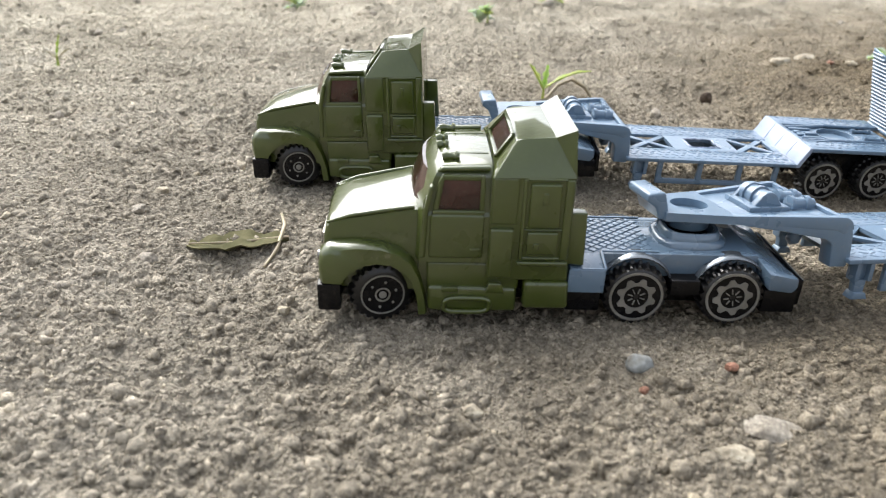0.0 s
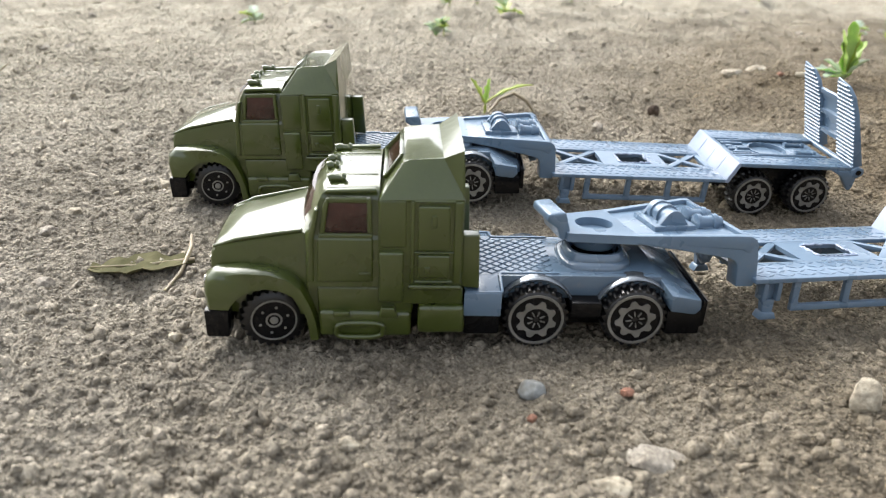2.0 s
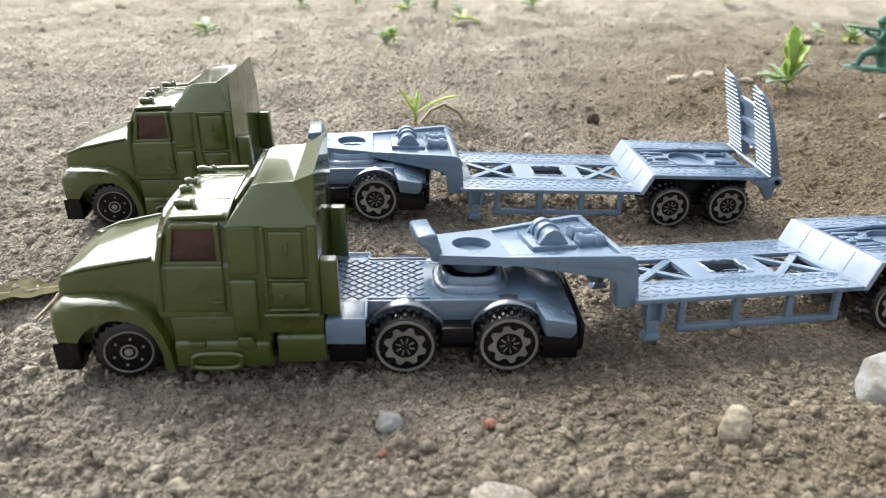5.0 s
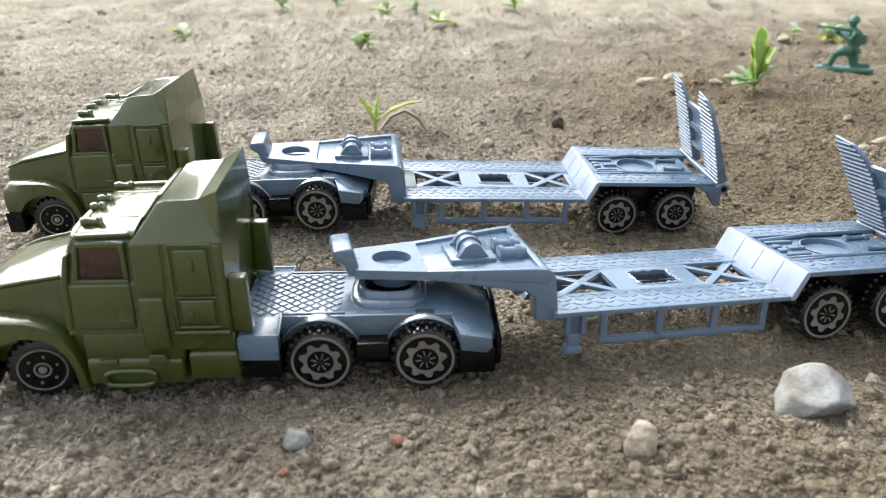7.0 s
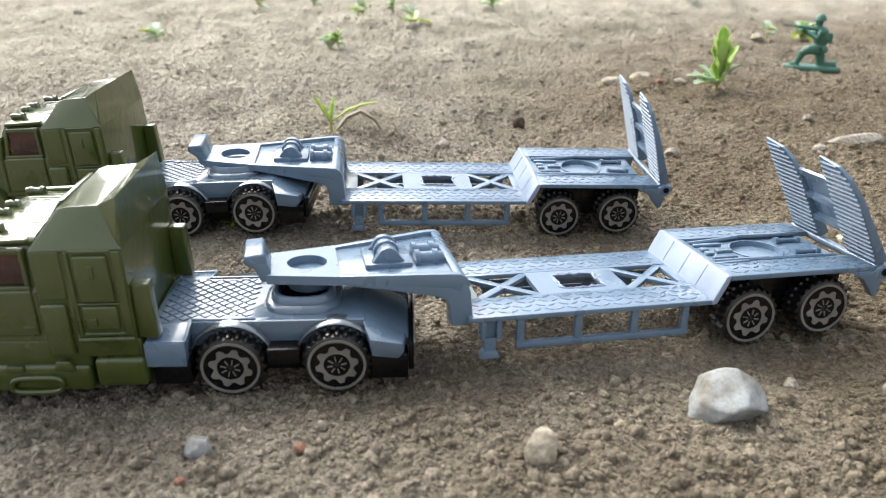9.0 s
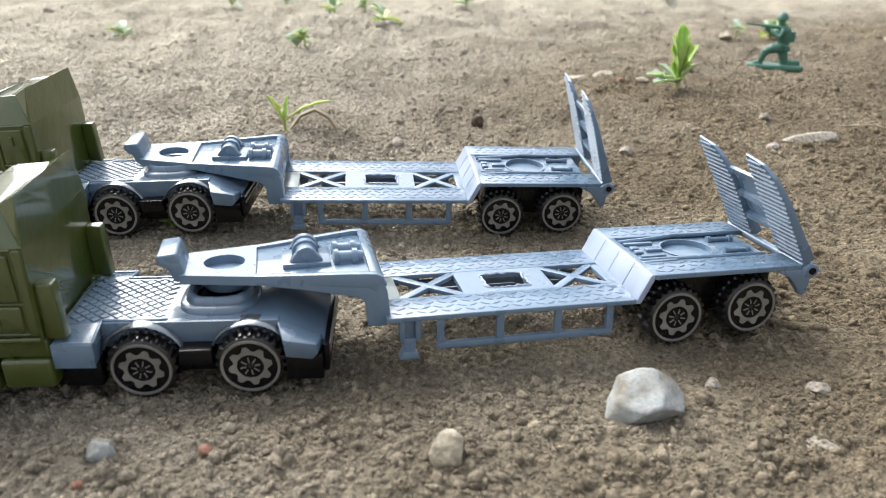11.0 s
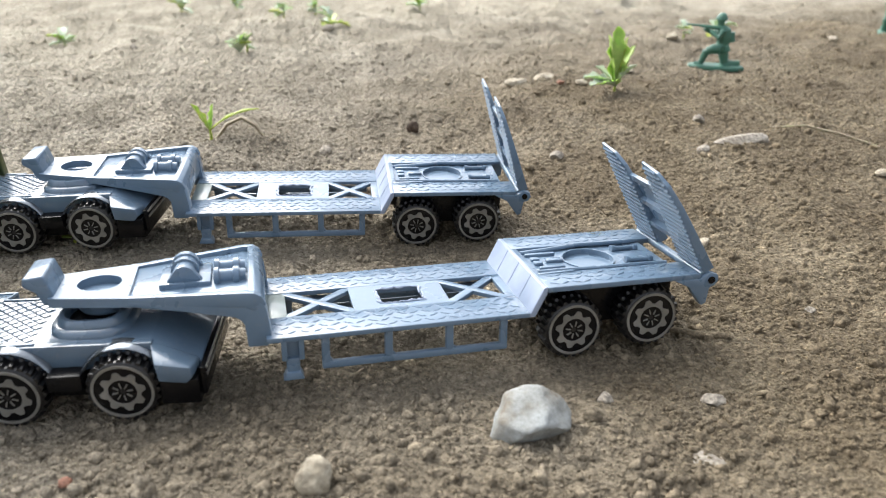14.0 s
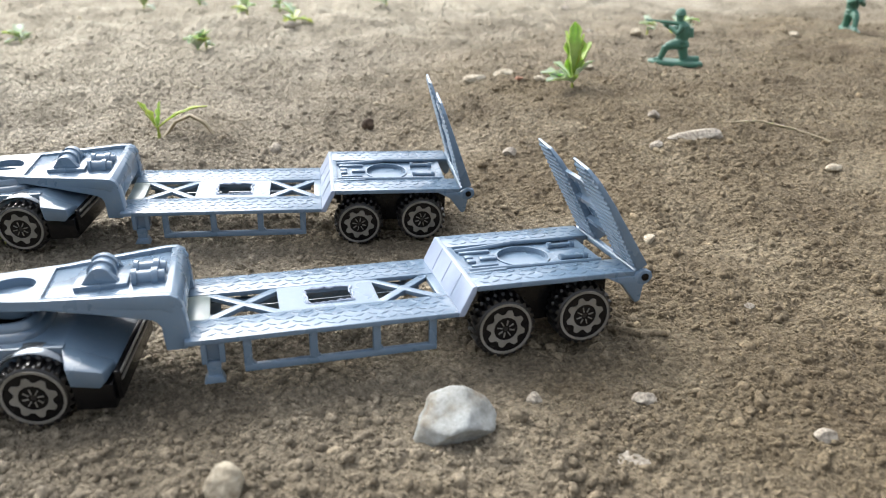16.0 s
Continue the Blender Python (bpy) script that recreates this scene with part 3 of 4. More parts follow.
        tube(bm, pts, [0.52] * len(pts), 8)
        part("step", bm, M_GREEN, t, "oval moulded footstep", 60)
        flat("step_top", [(10.9, 6.8), (13.9, 6.8), (13.9, 7.9), (10.9, 7.9)], -2.1, -0.6, M_GREEN, t, 0.2)
        flat("step_top", [(18.9, 6.8), (22.6, 6.8), (21.8, 8.9), (19.5, 8.9)], -2.2, -0.6, M_GREEN, t, 0.3)
        flat("side_box", [(19.1, 10.2), (23.4, 10.2), (23.4, 20.0), (19.1, 20.0)], -2.6, -0.5, M_GREEN, t, 0.5, "olive side locker behind the door")
        for x0, x1, z0, z1 in ((24.5, 25.3, 13.8, 29.4), (32.0, 33.5, 13.8, 29.4), (25.2, 32.1, 29.1, 29.6), (25.2, 32.1, 19.6, 20.0), (25.2, 32.1, 13.8, 14.4)):
            flat("locker_frame", [(x0, z0), (x1, z0), (x1, z1), (x0, z1)], -2.1, -1.2, M_GREEN, t, 0.3)
        flat("front_panel", [(19.1, 20.6), (23.9, 20.6), (23.9, 29.5), (19.1, 29.5)], -1.95, -1.0, M_GREEN, t, 0.45)
        up = flat("locker_door", [(25.8, 20.2), (31.5, 20.2), (31.3, 28.6), (25.8, 28.6)], -2.3, -1.0, M_GREEN, t, 0.4, "raised olive locker door")
        flat("latch", [(28.1, 24.7), (29.0, 24.7), (29.0, 27.0), (28.1, 27.0)], -2.65, -2.0, M_GREEN, up, 0.15)
        lo = flat("locker_door", [(25.8, 14.9), (31.5, 14.9), (31.5, 19.4), (25.8, 19.4)], -2.3, -1.0, M_GREEN, t, 0.4, "raised olive locker door")
        flat("latch", [(27.0, 16.0), (28.0, 16.0), (28.0, 17.3), (27.0, 17.3)], -2.65, -2.0, M_GREEN, lo, 0.15)
        flat("trim_strip", [(24.2, 12.7), (33.6, 12.7), (33.6, 13.6), (24.2, 13.6)], -2.5, -1.2, M_GREEN, t, 0.35)
        flat("fuel_tank", [(26.0, 3.8), (34.5, 3.8), (34.3, 9.4), (26.0, 9.4)], -2.6, 3.0, M_GREEN, t, 0.8, "square olive fuel tank")
        flat("tank_bracket", [(24.4, 9.2), (34.2, 9.2), (34.0, 12.7), (24.4, 12.5)], -1.5, 3.0, M_GREEN, t, 0.5)
        flat("deflector", [(33.6, 12.6), (37.0, 12.2), (36.6, 22.8), (33.6, 22.8)], -0.9, 1.6, M_GREEN, t, 0.35, "olive rear side deflector")
    both(cab_side)

    # sleeper with the roof fairing
    bm = bmesh.new()
    low = [(18.95, -1.7, 10.4), (24.3, -1.72, 10.4), (33.7, -1.7, 10.4), (33.7, WID + 1.7, 10.4), (24.3, WID + 1.72, 10.4), (18.95, WID + 1.7, 10.4)]
    waist = [(x, y, 29.9) for x, y, _ in low]
    waist2 = [(19.1, -1.95, 30.1), (24.2, -2.05, 30.3), (33.7, -1.95, 30.4), (33.7, WID + 1.95, 30.4), (24.2, WID + 2.05, 30.3), (19.1, WID + 1.95, 30.1)]
    crown = [(23.2, 2.2, 35.8), (24.6, 2.0, 36.3), (30.1, 1.8, 36.6), (30.1, WID - 1.8, 36.6), (24.6, WID - 2.0, 36.3), (23.2, WID - 2.2, 35.8)]
    soften(bm, loft(bm, [low, waist, waist2, crown]), 0.95, 4)
    sleeper = part("sleeper", bm, M_GREEN, t, "tall olive sleeper cabin", 30)
    # flared rear edge of the fairing
    bm = bmesh.new()
    loft(bm, [[(30.0, 1.8, 36.55), (33.4, 0.4, 38.4), (33.75, -1.4, 30.3), (33.0, -1.4, 30.3)], [(30.0, WID - 1.8, 36.55), (33.4, WID - 0.4, 38.4), (33.75, WID + 1.4, 30.3), (33.0, WID + 1.4, 30.3)]])
    part("roof_flare", bm, M_GREEN, sleeper, "flared olive fairing edge", 20)
    # intake frame on the fairing's front slope
    sl = lambda u, y, h=0.0: (19.55 + 3.75 * u - 0.83 * h, y, 30.9 + 5.0 * u + 0.55 * h)
    bm = bmesh.new()
    loft(bm, [[sl(0.25, 5.0, 0.08), sl(0.9, 5.6, 0.08), sl(0.9, WID - 5.6, 0.08), sl(0.25, WID - 5.0, 0.08)], [sl(0.25, 5.0, 0.2), sl(0.9, 5.6, 0.2), sl(0.9, WID - 5.6, 0.2), sl(0.25, WID - 5.0, 0.2)]])
    intake = part("roof_window", bm, M_WINDOW, sleeper, "red-brown roof window in the fairing")
    for u0, ya, u1, yb in ((0.2, 4.6, 0.95, 5.2), (0.95, 5.2, 0.95, WID - 5.2), (0.2, 4.6, 0.2, WID - 4.6), (0.2, WID - 4.6, 0.95, WID - 5.2)):
        bm = bmesh.new()
        bar(bm, sl(u0, ya, 0.3), sl(u1, yb, 0.3), 0.7, 0.7, 0.12)
        part("window_bar", bm, M_GREEN, intake)

    # roof with marker lamps and grooves
    for y in (6.2, WID - 6.2):
        bm = bmesh.new()
        bar(bm, (11.4, y, 31.8), (18.8, y, 31.85), 0.5, 0.4, 0.12)
        part("roof_rib", bm, M_GREEN, cab)
    for y, x0, x1 in ((3.6, 10.4, 13.4), (MID - 1.9, 9.7, 11.7), (MID + 1.9, 9.7, 11.7), (WID - 3.6, 10.4, 13.4)):
        bm = bmesh.new()
        tube(bm, [(x0, y, 31.9), (x0 + 0.6, y, 32.1), (x1 - 0.9, y, 32.0), (x1 - 0.5, y, 32.1), (x1, y, 32.1)], [0.9, 0.85, 0.55, 0.95, 0.8], 12)
        part("roof_horn", bm, M_GREEN, cab, "small moulded roof lamp", 60)

    # grey rear chassis
    bm = bmesh.new()
    prism(bm, [(33.9, 13.2), (36.0, 13.5), (40.8, 13.5), (71.0, 13.6), (79.4, 9.4), (79.6, 7.9), (77.0, 7.4), (71.5, 8.8), (41.2, 8.8), (40.8, 11.4), (34.6, 11.4)], 3.6, WID - 3.6, 0.35)
    deck = part("chassis_deck", bm, M_STEEL, t, "grey plastic rear chassis deck")

    def chassis_side(flip):
        def flat(name, outline, y0, y1, mat, parent, bevel=0.2, label=""):
            bm = bmesh.new()
            prism(bm, outline, *sorted((flip(y0), flip(y1))), bevel)
            return part(name, bm, mat, parent, label)
        bm = bmesh.new()
        soften(bm, loft(bm, [[(34.4, flip(-1.5), 8.0), (41.0, flip(-1.5), 7.9), (41.0, flip(-1.5), 12.3), (34.4, flip(-1.5), 12.4)], [(34.4, flip(3.9), 8.0), (41.0, flip(3.9), 7.9), (41.0, flip(3.9), 13.6), (34.4, flip(3.9), 13.3)]]), 0.3)
        part("side_step", bm, M_STEEL, deck, "grey sloping side step")
        flat("step_edge", [(34.3, 7.8), (41.15, 7.7), (41.15, 12.4), (34.3, 12.5)], -1.65, -1.2, M_GREY, deck, 0.2, "pale grey step face")
        flat("side_rail", [(41.0, 8.9), (71.6, 8.9), (71.6, 13.65), (41.0, 13.65)], 3.2, 4.8, M_STEEL, deck, 0.3)
        bm = bmesh.new()
        soften(bm, loft(bm, [[(72.6, flip(-0.7), 11.7), (78.3, flip(-0.7), 10.8), (78.5, flip(-0.7), 8.9), (77.5, flip(-0.7), 7.7), (72.9, flip(-0.7), 8.3)],
                             [(70.9, flip(4.2), 13.65), (78.9, flip(4.2), 10.0), (79.2, flip(4.2), 8.8), (77.5, flip(4.2), 7.7), (72.0, flip(4.2), 8.8)]]), 0.3)
        part("mudguard", bm, M_STEEL, deck, "grey sloping rear mudguard")
        for cx in (48.0, 66.6):
            bm = bmesh.new()
            rows = []
            for k in range(13):
                a = math.pi * (0.13 + 0.74 * k / 12)
                c, s = math.cos(a), math.sin(a)
                rows.append([(cx + 7.1 * c, flip(1.9), 6.2 + 7.1 * s), (cx + 7.4 * c, flip(1.7), 6.2 + 7.4 * s), (cx + 7.65 * c, flip(2.1), 6.2 + 7.65 * s), (cx + 7.65 * c, flip(5.0), 6.2 + 7.65 * s), (cx + 7.1 * c, flip(5.0), 6.2 + 7.1 * s)])
            loft(bm, rows)
            part("wheel_arch", bm, M_ARCH, deck, "dark shiny wheel arch", 50)
        for a, b in (((41.2, 4.0), (52.4, 4.0)), ((41.2, -1.2), (41.2, 4.0)), ((34.6, -1.2), (41.2, -1.2))):
            zz = [12.45 if y < 0 else 13.75 for _, y in (a, b)]
            bm = bmesh.new()
            bar(bm, (a[0], flip(a[1]), zz[0]), (b[0], flip(b[1]), zz[1]), 0.5, 0.45, 0.1)
            part("deck_rim", bm, M_GREY, deck, "thin raised rim of the deck")
    both(chassis_side)

    # raised diamonds of the deck's tread
    bm = bmesh.new()
    for i in range(-8, 9):
        for j in range(-8, 9):
            x, y = 43.4 + i * 1.2, MID + j * 1.03
            if (i + j) % 2 or not (35.4 < x < 51.2) or not (4.6 < y < WID - 4.6):
                continue
            ring = [(1.02, 0), (0, 0.87), (-1.02, 0), (0, -0.87)]
            loft(bm, [[(x + u, y + v, 13.4) for u, v in ring], [(x + u, y + v, 13.6) for u, v in ring], [(x + u * 0.8, y + v * 0.8, 13.72) for u, v in ring]])
    part("tread_lattice", bm, M_STEEL, deck, "raised diamond tread on the deck")

    # turntable
    bm = bmesh.new()
    rings = []
    for z, rx, ry in ((13.4, 7.9, 7.6), (14.3, 7.7, 7.4), (14.6, 7.3, 7.0), (14.8, 6.6, 6.4), (15.9, 6.3, 6.1), (16.2, 5.9, 5.7), (16.1, 5.2, 5.0), (14.4, 4.9, 4.8), (14.2, 0.5, 0.5)):
        rings.append([(60.2 + 0.9 * rx * math.copysign(abs(math.cos(a)) ** 0.68, math.cos(a)), MID + 0.9 * ry * math.copysign(abs(math.sin(a)) ** 0.68, math.sin(a)), z) for a in (2 * math.pi * k / 36 for k in range(36))])
    loft(bm, rings)
    part("turntable", bm, M_STEEL, deck, "raised round coupling socket", 40)
    # shade in the hollow ring, put in as a black disc
    bm = bmesh.new()
    turned(bm, [(4.2, 14.3), (4.2, 14.5), (1.0, 14.55)], (60.0, MID, 0), "z", 24)
    part("socket", bm, M_BLACK, deck, "black disc standing in for the shaded coupling opening")

    bm = bmesh.new()
    prism(bm, [(79.3, 4.2), (80.2, 4.4), (80.3, 9.6), (79.4, 9.8)], 1.0, WID - 1.0, 0.2)
    rear_plate = part("rear_plate", bm, M_BLACK, t, "black rear bumper plate")
    for k in range(2):
        bm = bmesh.new()
        bar(bm, (80.35, 1.6, 9.3 - 1.3 * k), (80.35, WID - 1.6, 9.3 - 1.3 * k), 0.3, 0.5)
        part("pale_stripe", bm, M_SILVER, rear_plate, "pale worn stripe")

    # black underbody and axles
    bm = bmesh.new()
    prism(bm, [(-8.0, 3.4), (78.0, 3.0), (79.2, 4.0), (79.2, 8.2), (71.0, 9.2), (41.0, 9.2), (34.0, 12.0), (-8.0, 10.0)], 4.0, WID - 4.0, 0.3)
    under = part("underbody", bm, M_BLACK, t, "black plastic underbody")
    for x0, x1, z0, z1 in ((34.6, 41.2, 2.8, 7.7), (72.6, 79.2, 3.0, 7.9), (54.4, 60.2, 6.4, 9.6)):
        bm = bmesh.new()
        box(bm, x0, x1, 0.2, WID - 0.2, z0, z1, 0.4)
        part("under_block", bm, M_BLACK, under)
    for k, x in enumerate((0.0, 48.0, 66.6)):
        z = (5.75, 6.15, 6.3)[k]
        bm = bmesh.new()
        turned(bm, [(0.8, 3.0), (0.8, WID - 3.0)], (x, 0, z), "y", 12)
        part("axle", bm, M_BLACK, under)
        wheel(t, x, 0.0, z, -1, k == 0, 17.0 * k)
        wheel(t, x, WID, z, 1, k == 0, 31.0 * k)
    return t


def trailer(m, label, lean):
    """Toy low-loader: x from its first wheel backwards, y across from the deck's edge at 0 to 28.4."""
    t = thing("toy_trailer", label, "toy trailer", "two toy low-loaders", m)
    WID, MID = 28.4, 14.2

    def add(name, fn, mat=M_GREY, parent=t, label="", smooth=34.0):
        bm = bmesh.new()
        fn(bm)
        return part(name, bm, mat, parent, label, smooth)

    # low deck: side strips, cross plates, crossed braces
    ya, yb = 8.5, WID - 8.5
    low = add("low_deck", lambda bm: holed(bm, -41.2, -22.6, ya, yb, 9.5, 10.4, square_hole(-31.6, MID, 4.4, 3.6)), label="grey-blue deck plate with a square opening")
    for y0, y1 in ((0.0, 8.6), (WID - 8.6, WID)):
        add("side_plate", lambda bm: box(bm, -57.6, -9.4, y0, y1, 9.5, 10.5, 0.2), parent=low)
    for x0, x1, mat in ((-57.6, -53.6, M_GREEN_REFLECT), (-11.2, -9.0, M_GREY)):
        add("cross_plate", lambda bm: box(bm, x0, x1, ya, yb, 9.5, 10.35, 0.1), mat, low)
    for x0, x1 in ((-53.8, -41.0), (-22.8, -11.0)):
        add("brace", lambda bm: bar(bm, (x0, ya, 9.9), (x1, yb, 9.9), 1.7, 0.9, 0.12), parent=low)
        add("brace", lambda bm: bar(bm, (x0, yb, 9.9), (x1, ya, 9.92), 1.7, 0.9, 0.12), parent=low)

    def flash(bm):
        pts, rad, q = [], [], random.Random(31)
        for k in range(49):
            x, y = square_hole(-31.6, MID, 4.45 + q.uniform(-0.45, 0.15), 3.65 + q.uniform(-0.4, 0.15))(2 * math.pi * k / 48)
            pts.append((x, y, 10.35 + q.uniform(0, 0.15)))
            rad.append(q.choice((0.15, 0.22, 0.3, 0.42)))
        tube(bm, pts, rad, 6)
    add("moulding_flash", flash, M_EDGE, low, label="rough moulding flash round the opening")

    def treads(bm, x0, x1, y0, y1, z, rows):
        n = int((x1 - x0) / 2.3)
        for i in range(n):
            for j in range(rows):
                x = x0 + (i + 0.5 + 0.5 * (j % 2)) * (x1 - x0) / (n + 0.5)
                y = y0 + (j + 0.5) * (y1 - y0) / rows
                d = 1 if (i + j) % 2 else -1
                r = [Vector((0.9, 0.5 * d, 0)), Vector((-0.1 * d, 0.3, 0)), Vector((-0.9, -0.5 * d, 0)), Vector((0.1 * d, -0.3, 0))]
                c = Vector((x, y, z))
                loft(bm, [[c + p * 1.2 for p in r], [c + p * 0.55 + Vector((0, 0, 0.17)) for p in r]])
    for y0, y1 in ((0.7, 8.2), (WID - 8.2, WID - 0.7)):
        add("tread_strip", lambda bm: treads(bm, -56.6, -10.2, y0, y1, 10.48, 4), parent=low, label="raised diamond tread strip")

    # sloping step and rear deck
    add("deck_step", lambda bm: prism(bm, [(-9.7, 9.5), (-9.3, 10.5), (-6.9, 15.3), (-6.0, 15.3), (-6.2, 14.0), (-8.4, 9.5)], 0.0, WID, 0.2), M_EDGE, label="pale sloping step up to the rear deck")
    step = t.children[-1]
    for y in (7.2, WID / 2, WID - 7.2):
        add("step_seam", lambda bm: bar(bm, (-9.25, y, 10.7), (-6.95, y, 15.3), 0.2, 0.1, 0.03), M_EDGE, step)

    def rear(bm):
        for y0, y1 in ((0.0, 7.0), (WID - 7.0, WID)):
            box(bm, -6.1, 25.6, y0, y1, 14.2, 15.3, 0.2)
        holed(bm, -6.0, 23.0, 6.9, WID - 6.9, 13.9, 14.6, round_hole(8.0, MID, 5.2))
        turned(bm, [(5.5, 13.4), (5.5, 13.7), (0.3, 13.75)], (8.0, MID, 0), "z", 32)
        turned(bm, [(5.2, 13.5), (5.2, 14.85), (5.6, 14.85), (5.6, 13.5)], (8.0, MID, 0), "z", 36)
        box(bm, -6.9, -5.0, 6.8, WID - 6.8, 12.5, 15.2, 0.2)
        bar(bm, (-5.6, 6.9, 15.0), (2.0, 6.9, 15.2), 0.8, 0.8, 0.15)
        for s in (-1, 1):
            pts = [(-5.0, MID + s * 5.4, 14.8), (1.0, MID + s * 5.8, 15.0), (8.0, MID + s * 6.7, 15.25), (15.0, MID + s * 6.6, 15.2), (22.0, MID + s * 6.9, 15.2)]
            tube(bm, pts, [0.5] * 5, 8)
    deck = add("rear_deck", rear, label="raised rear deck with a round well")
    for y0, y1 in ((0.7, 6.5), (WID - 6.5, WID - 0.7)):
        add("tread_strip", lambda bm: treads(bm, -5.4, 24.8, y0, y1, 15.28, 3), parent=deck, label="raised diamond tread strip")
    for x, y, l, w in ((-1.2, MID - 3.6, 5.5, 1.0), (-1.2, MID + 3.8, 6.5, 1.0), (0.6, MID + 0.2, 3.6, 1.7), (-3.2, MID + 1.3, 1.8, 1.5), (-3.2, MID - 0.9, 1.8, 1.5)):
        add("deck_lug", lambda bm: box(bm, x - l / 2, x + l / 2, y - w / 2, y + w / 2, 14.5, 15.25, 0.25), parent=deck, label="small moulded block")
    for y in (MID - 3.4, MID + 3.4):
        def toolrod(bm):
            tube(bm, [(14.6, y, 15.0), (14.7, y, 15.0), (15.5, y, 15.0), (15.6, y, 15.0), (19.6, y, 15.0), (19.7, y, 15.0), (20.6, y, 15.0)], [0.4, 0.85, 0.85, 0.5, 0.5, 0.8, 0.8], 10)
        add("tool_rod", toolrod, parent=deck, label="small moulded rod on the deck", smooth=60)

    # tail brackets and hinge eyes
    for y0, y1 in ((-0.2, 1.7), (WID - 1.7, WID + 0.2)):
        tail = add("tail_bracket", lambda bm: prism(bm, [(20.0, 14.2), (25.5, 14.3), (27.4, 15.5), (29.2, 14.9), (29.6, 13.7), (28.8, 12.6), (27.7, 12.2), (27.3, 9.0), (26.3, 8.5), (23.2, 12.6)], y0, y1, 0.3), label="tail bracket with hinge eye")
        yy = y0 if y0 < 1 else y1
        # shade inside the hinge eye, put in as a black disc
        add("hinge_pin", lambda bm: turned(bm, [(0.75, -0.25), (0.7, 0.25)], (27.8, yy, 13.9), "y", 16), M_BLACK, tail, "black disc standing in for the shaded hinge hole")

    # ridged loading ramps, folded upright and leaning forwards
    def tilt(u, y, h=0.0):
        """u up the ramp, h towards the nose."""
        c, q = math.cos(radians(lean)), math.sin(radians(lean))
        return Vector((26.4 - q * u - c * h, y, 15.0 + c * u - q * h))
    for near in (0, 1):
        y0, y1 = ((0.4, 9.4), (18.2, 27.2))[near]

        def plate(bm):
            prof = [(0.0, y0), (0.0, y1), (23.6, y1), (22.4, y0 + 3.4), (20.0, y0 + 1.2), (15.0, y0)]
            made = loft(bm, [[tilt(u, y, 0.0) for u, y in prof], [tilt(u, y, -2.4 + 0.078 * u) for u, y in prof]])
            soften(bm, made, 0.18)
        ramp_ob = add("ramp", plate, label="grey-blue ridged loading ramp folded upright")
        for k in range(20):
            u = 0.8 + k * 1.11
            ya = y0 + (0.15 if u < 14.8 else (u - 14.8) * 0.3 + 0.2 if u < 19.0 else (u - 19.0) * 0.95 + 1.4)
            add("ridge", lambda bm: loft(bm, [[tilt(u, y, 0.0), tilt(u + 0.72, y, 0.0), tilt(u + 0.5, y, 0.28), tilt(u + 0.22, y, 0.28)] for y in (ya, y1 - 0.12)]), parent=ramp_ob)
    for u in (5.0, 10.8, 16.6):
        add("ramp_brace", lambda bm: loft(bm, [[tilt(u, y, -0.1), tilt(u + 1.3, y, -0.1), tilt(u + 1.5, y, -2.0 + 0.078 * u), tilt(u, y, -2.0 + 0.078 * u)] for y in (9.2, 18.4)]), label="cross brace between the ramps")
    add("ramp_web", lambda bm: loft(bm, [[tilt(4.6, y, -1.3), tilt(17.4, y, -0.7), tilt(17.4, y, -1.1), tilt(4.6, y, -1.8)] for y in (9.2, 18.4)]), label="thin recessed web between the ramps")
    add("ramp_hinge", lambda bm: turned(bm, [(0.9, 0.6), (0.9, WID - 0.6)], (26.6, 0, 14.6), "y", 14))

    # skirts, landing legs
    for y0, y1 in ((0.9, 2.1), (WID - 2.1, WID - 0.9)):
        def skirt(bm):
            box(bm, -48.2, -13.4, y0, y1, 3.0, 4.4, 0.3)
            for x in (-48.2, -36.8, -25.4, -14.9):
                box(bm, x, x + 1.5, y0 + 0.05, y1 - 0.05, 3.1, 9.6, 0.25)
            for x in (-46.9, -35.5, -24.1):
                prism(bm, [(x, 4.2), (x + 0.9, 4.25), (x, 5.4)], y0 + 0.2, y1 - 0.2)
        add("side_guard", skirt, label="side guard frame with three openings")

        def leg(bm):
            for x in (-55.2, -52.2):
                box(bm, x, x + 1.0, y0 - 0.5, y1 + 1.0, 5.6, 9.7, 0.2)
            box(bm, -54.6, -52.0, y0 + 0.6, y1 + 1.2, 5.2, 9.6, 0.2)
            prism(bm, [(-54.3, 2.6), (-52.2, 2.6), (-52.0, 5.8), (-54.6, 5.8)], y0, y1 + 0.4, 0.2)
            prism(bm, [(-55.2, 1.8), (-51.4, 1.8), (-52.0, 3.2), (-54.5, 3.2)], y0 - 0.6, y1 + 0.8, 0.2)
        add("landing_leg", leg, label="short landing leg")
    add("mid_beam", lambda bm: box(bm, -50.0, -12.0, WID - 7.2, WID - 5.6, 6.6, 8.2, 0.3), label="beam under the deck")

    # gooseneck
    def taper(x, grow=0.0):
        k = min(1.0, max(0.0, (x + 93.0) / 33.0))
        h = 5.6 + (12.8 - 5.6) * k + grow
        return MID - h, MID + h
    neck = add("gooseneck", lambda bm: prism(bm, [(-80.2, 16.3), (-80.2, 17.4), (-61.0, 17.9), (-58.6, 17.6), (-57.6, 16.8), (-57.4, 15.4), (-59.4, 15.2), (-60.6, 16.0)], 0, 1, 0.3, taper), label="stepped grey-blue gooseneck")
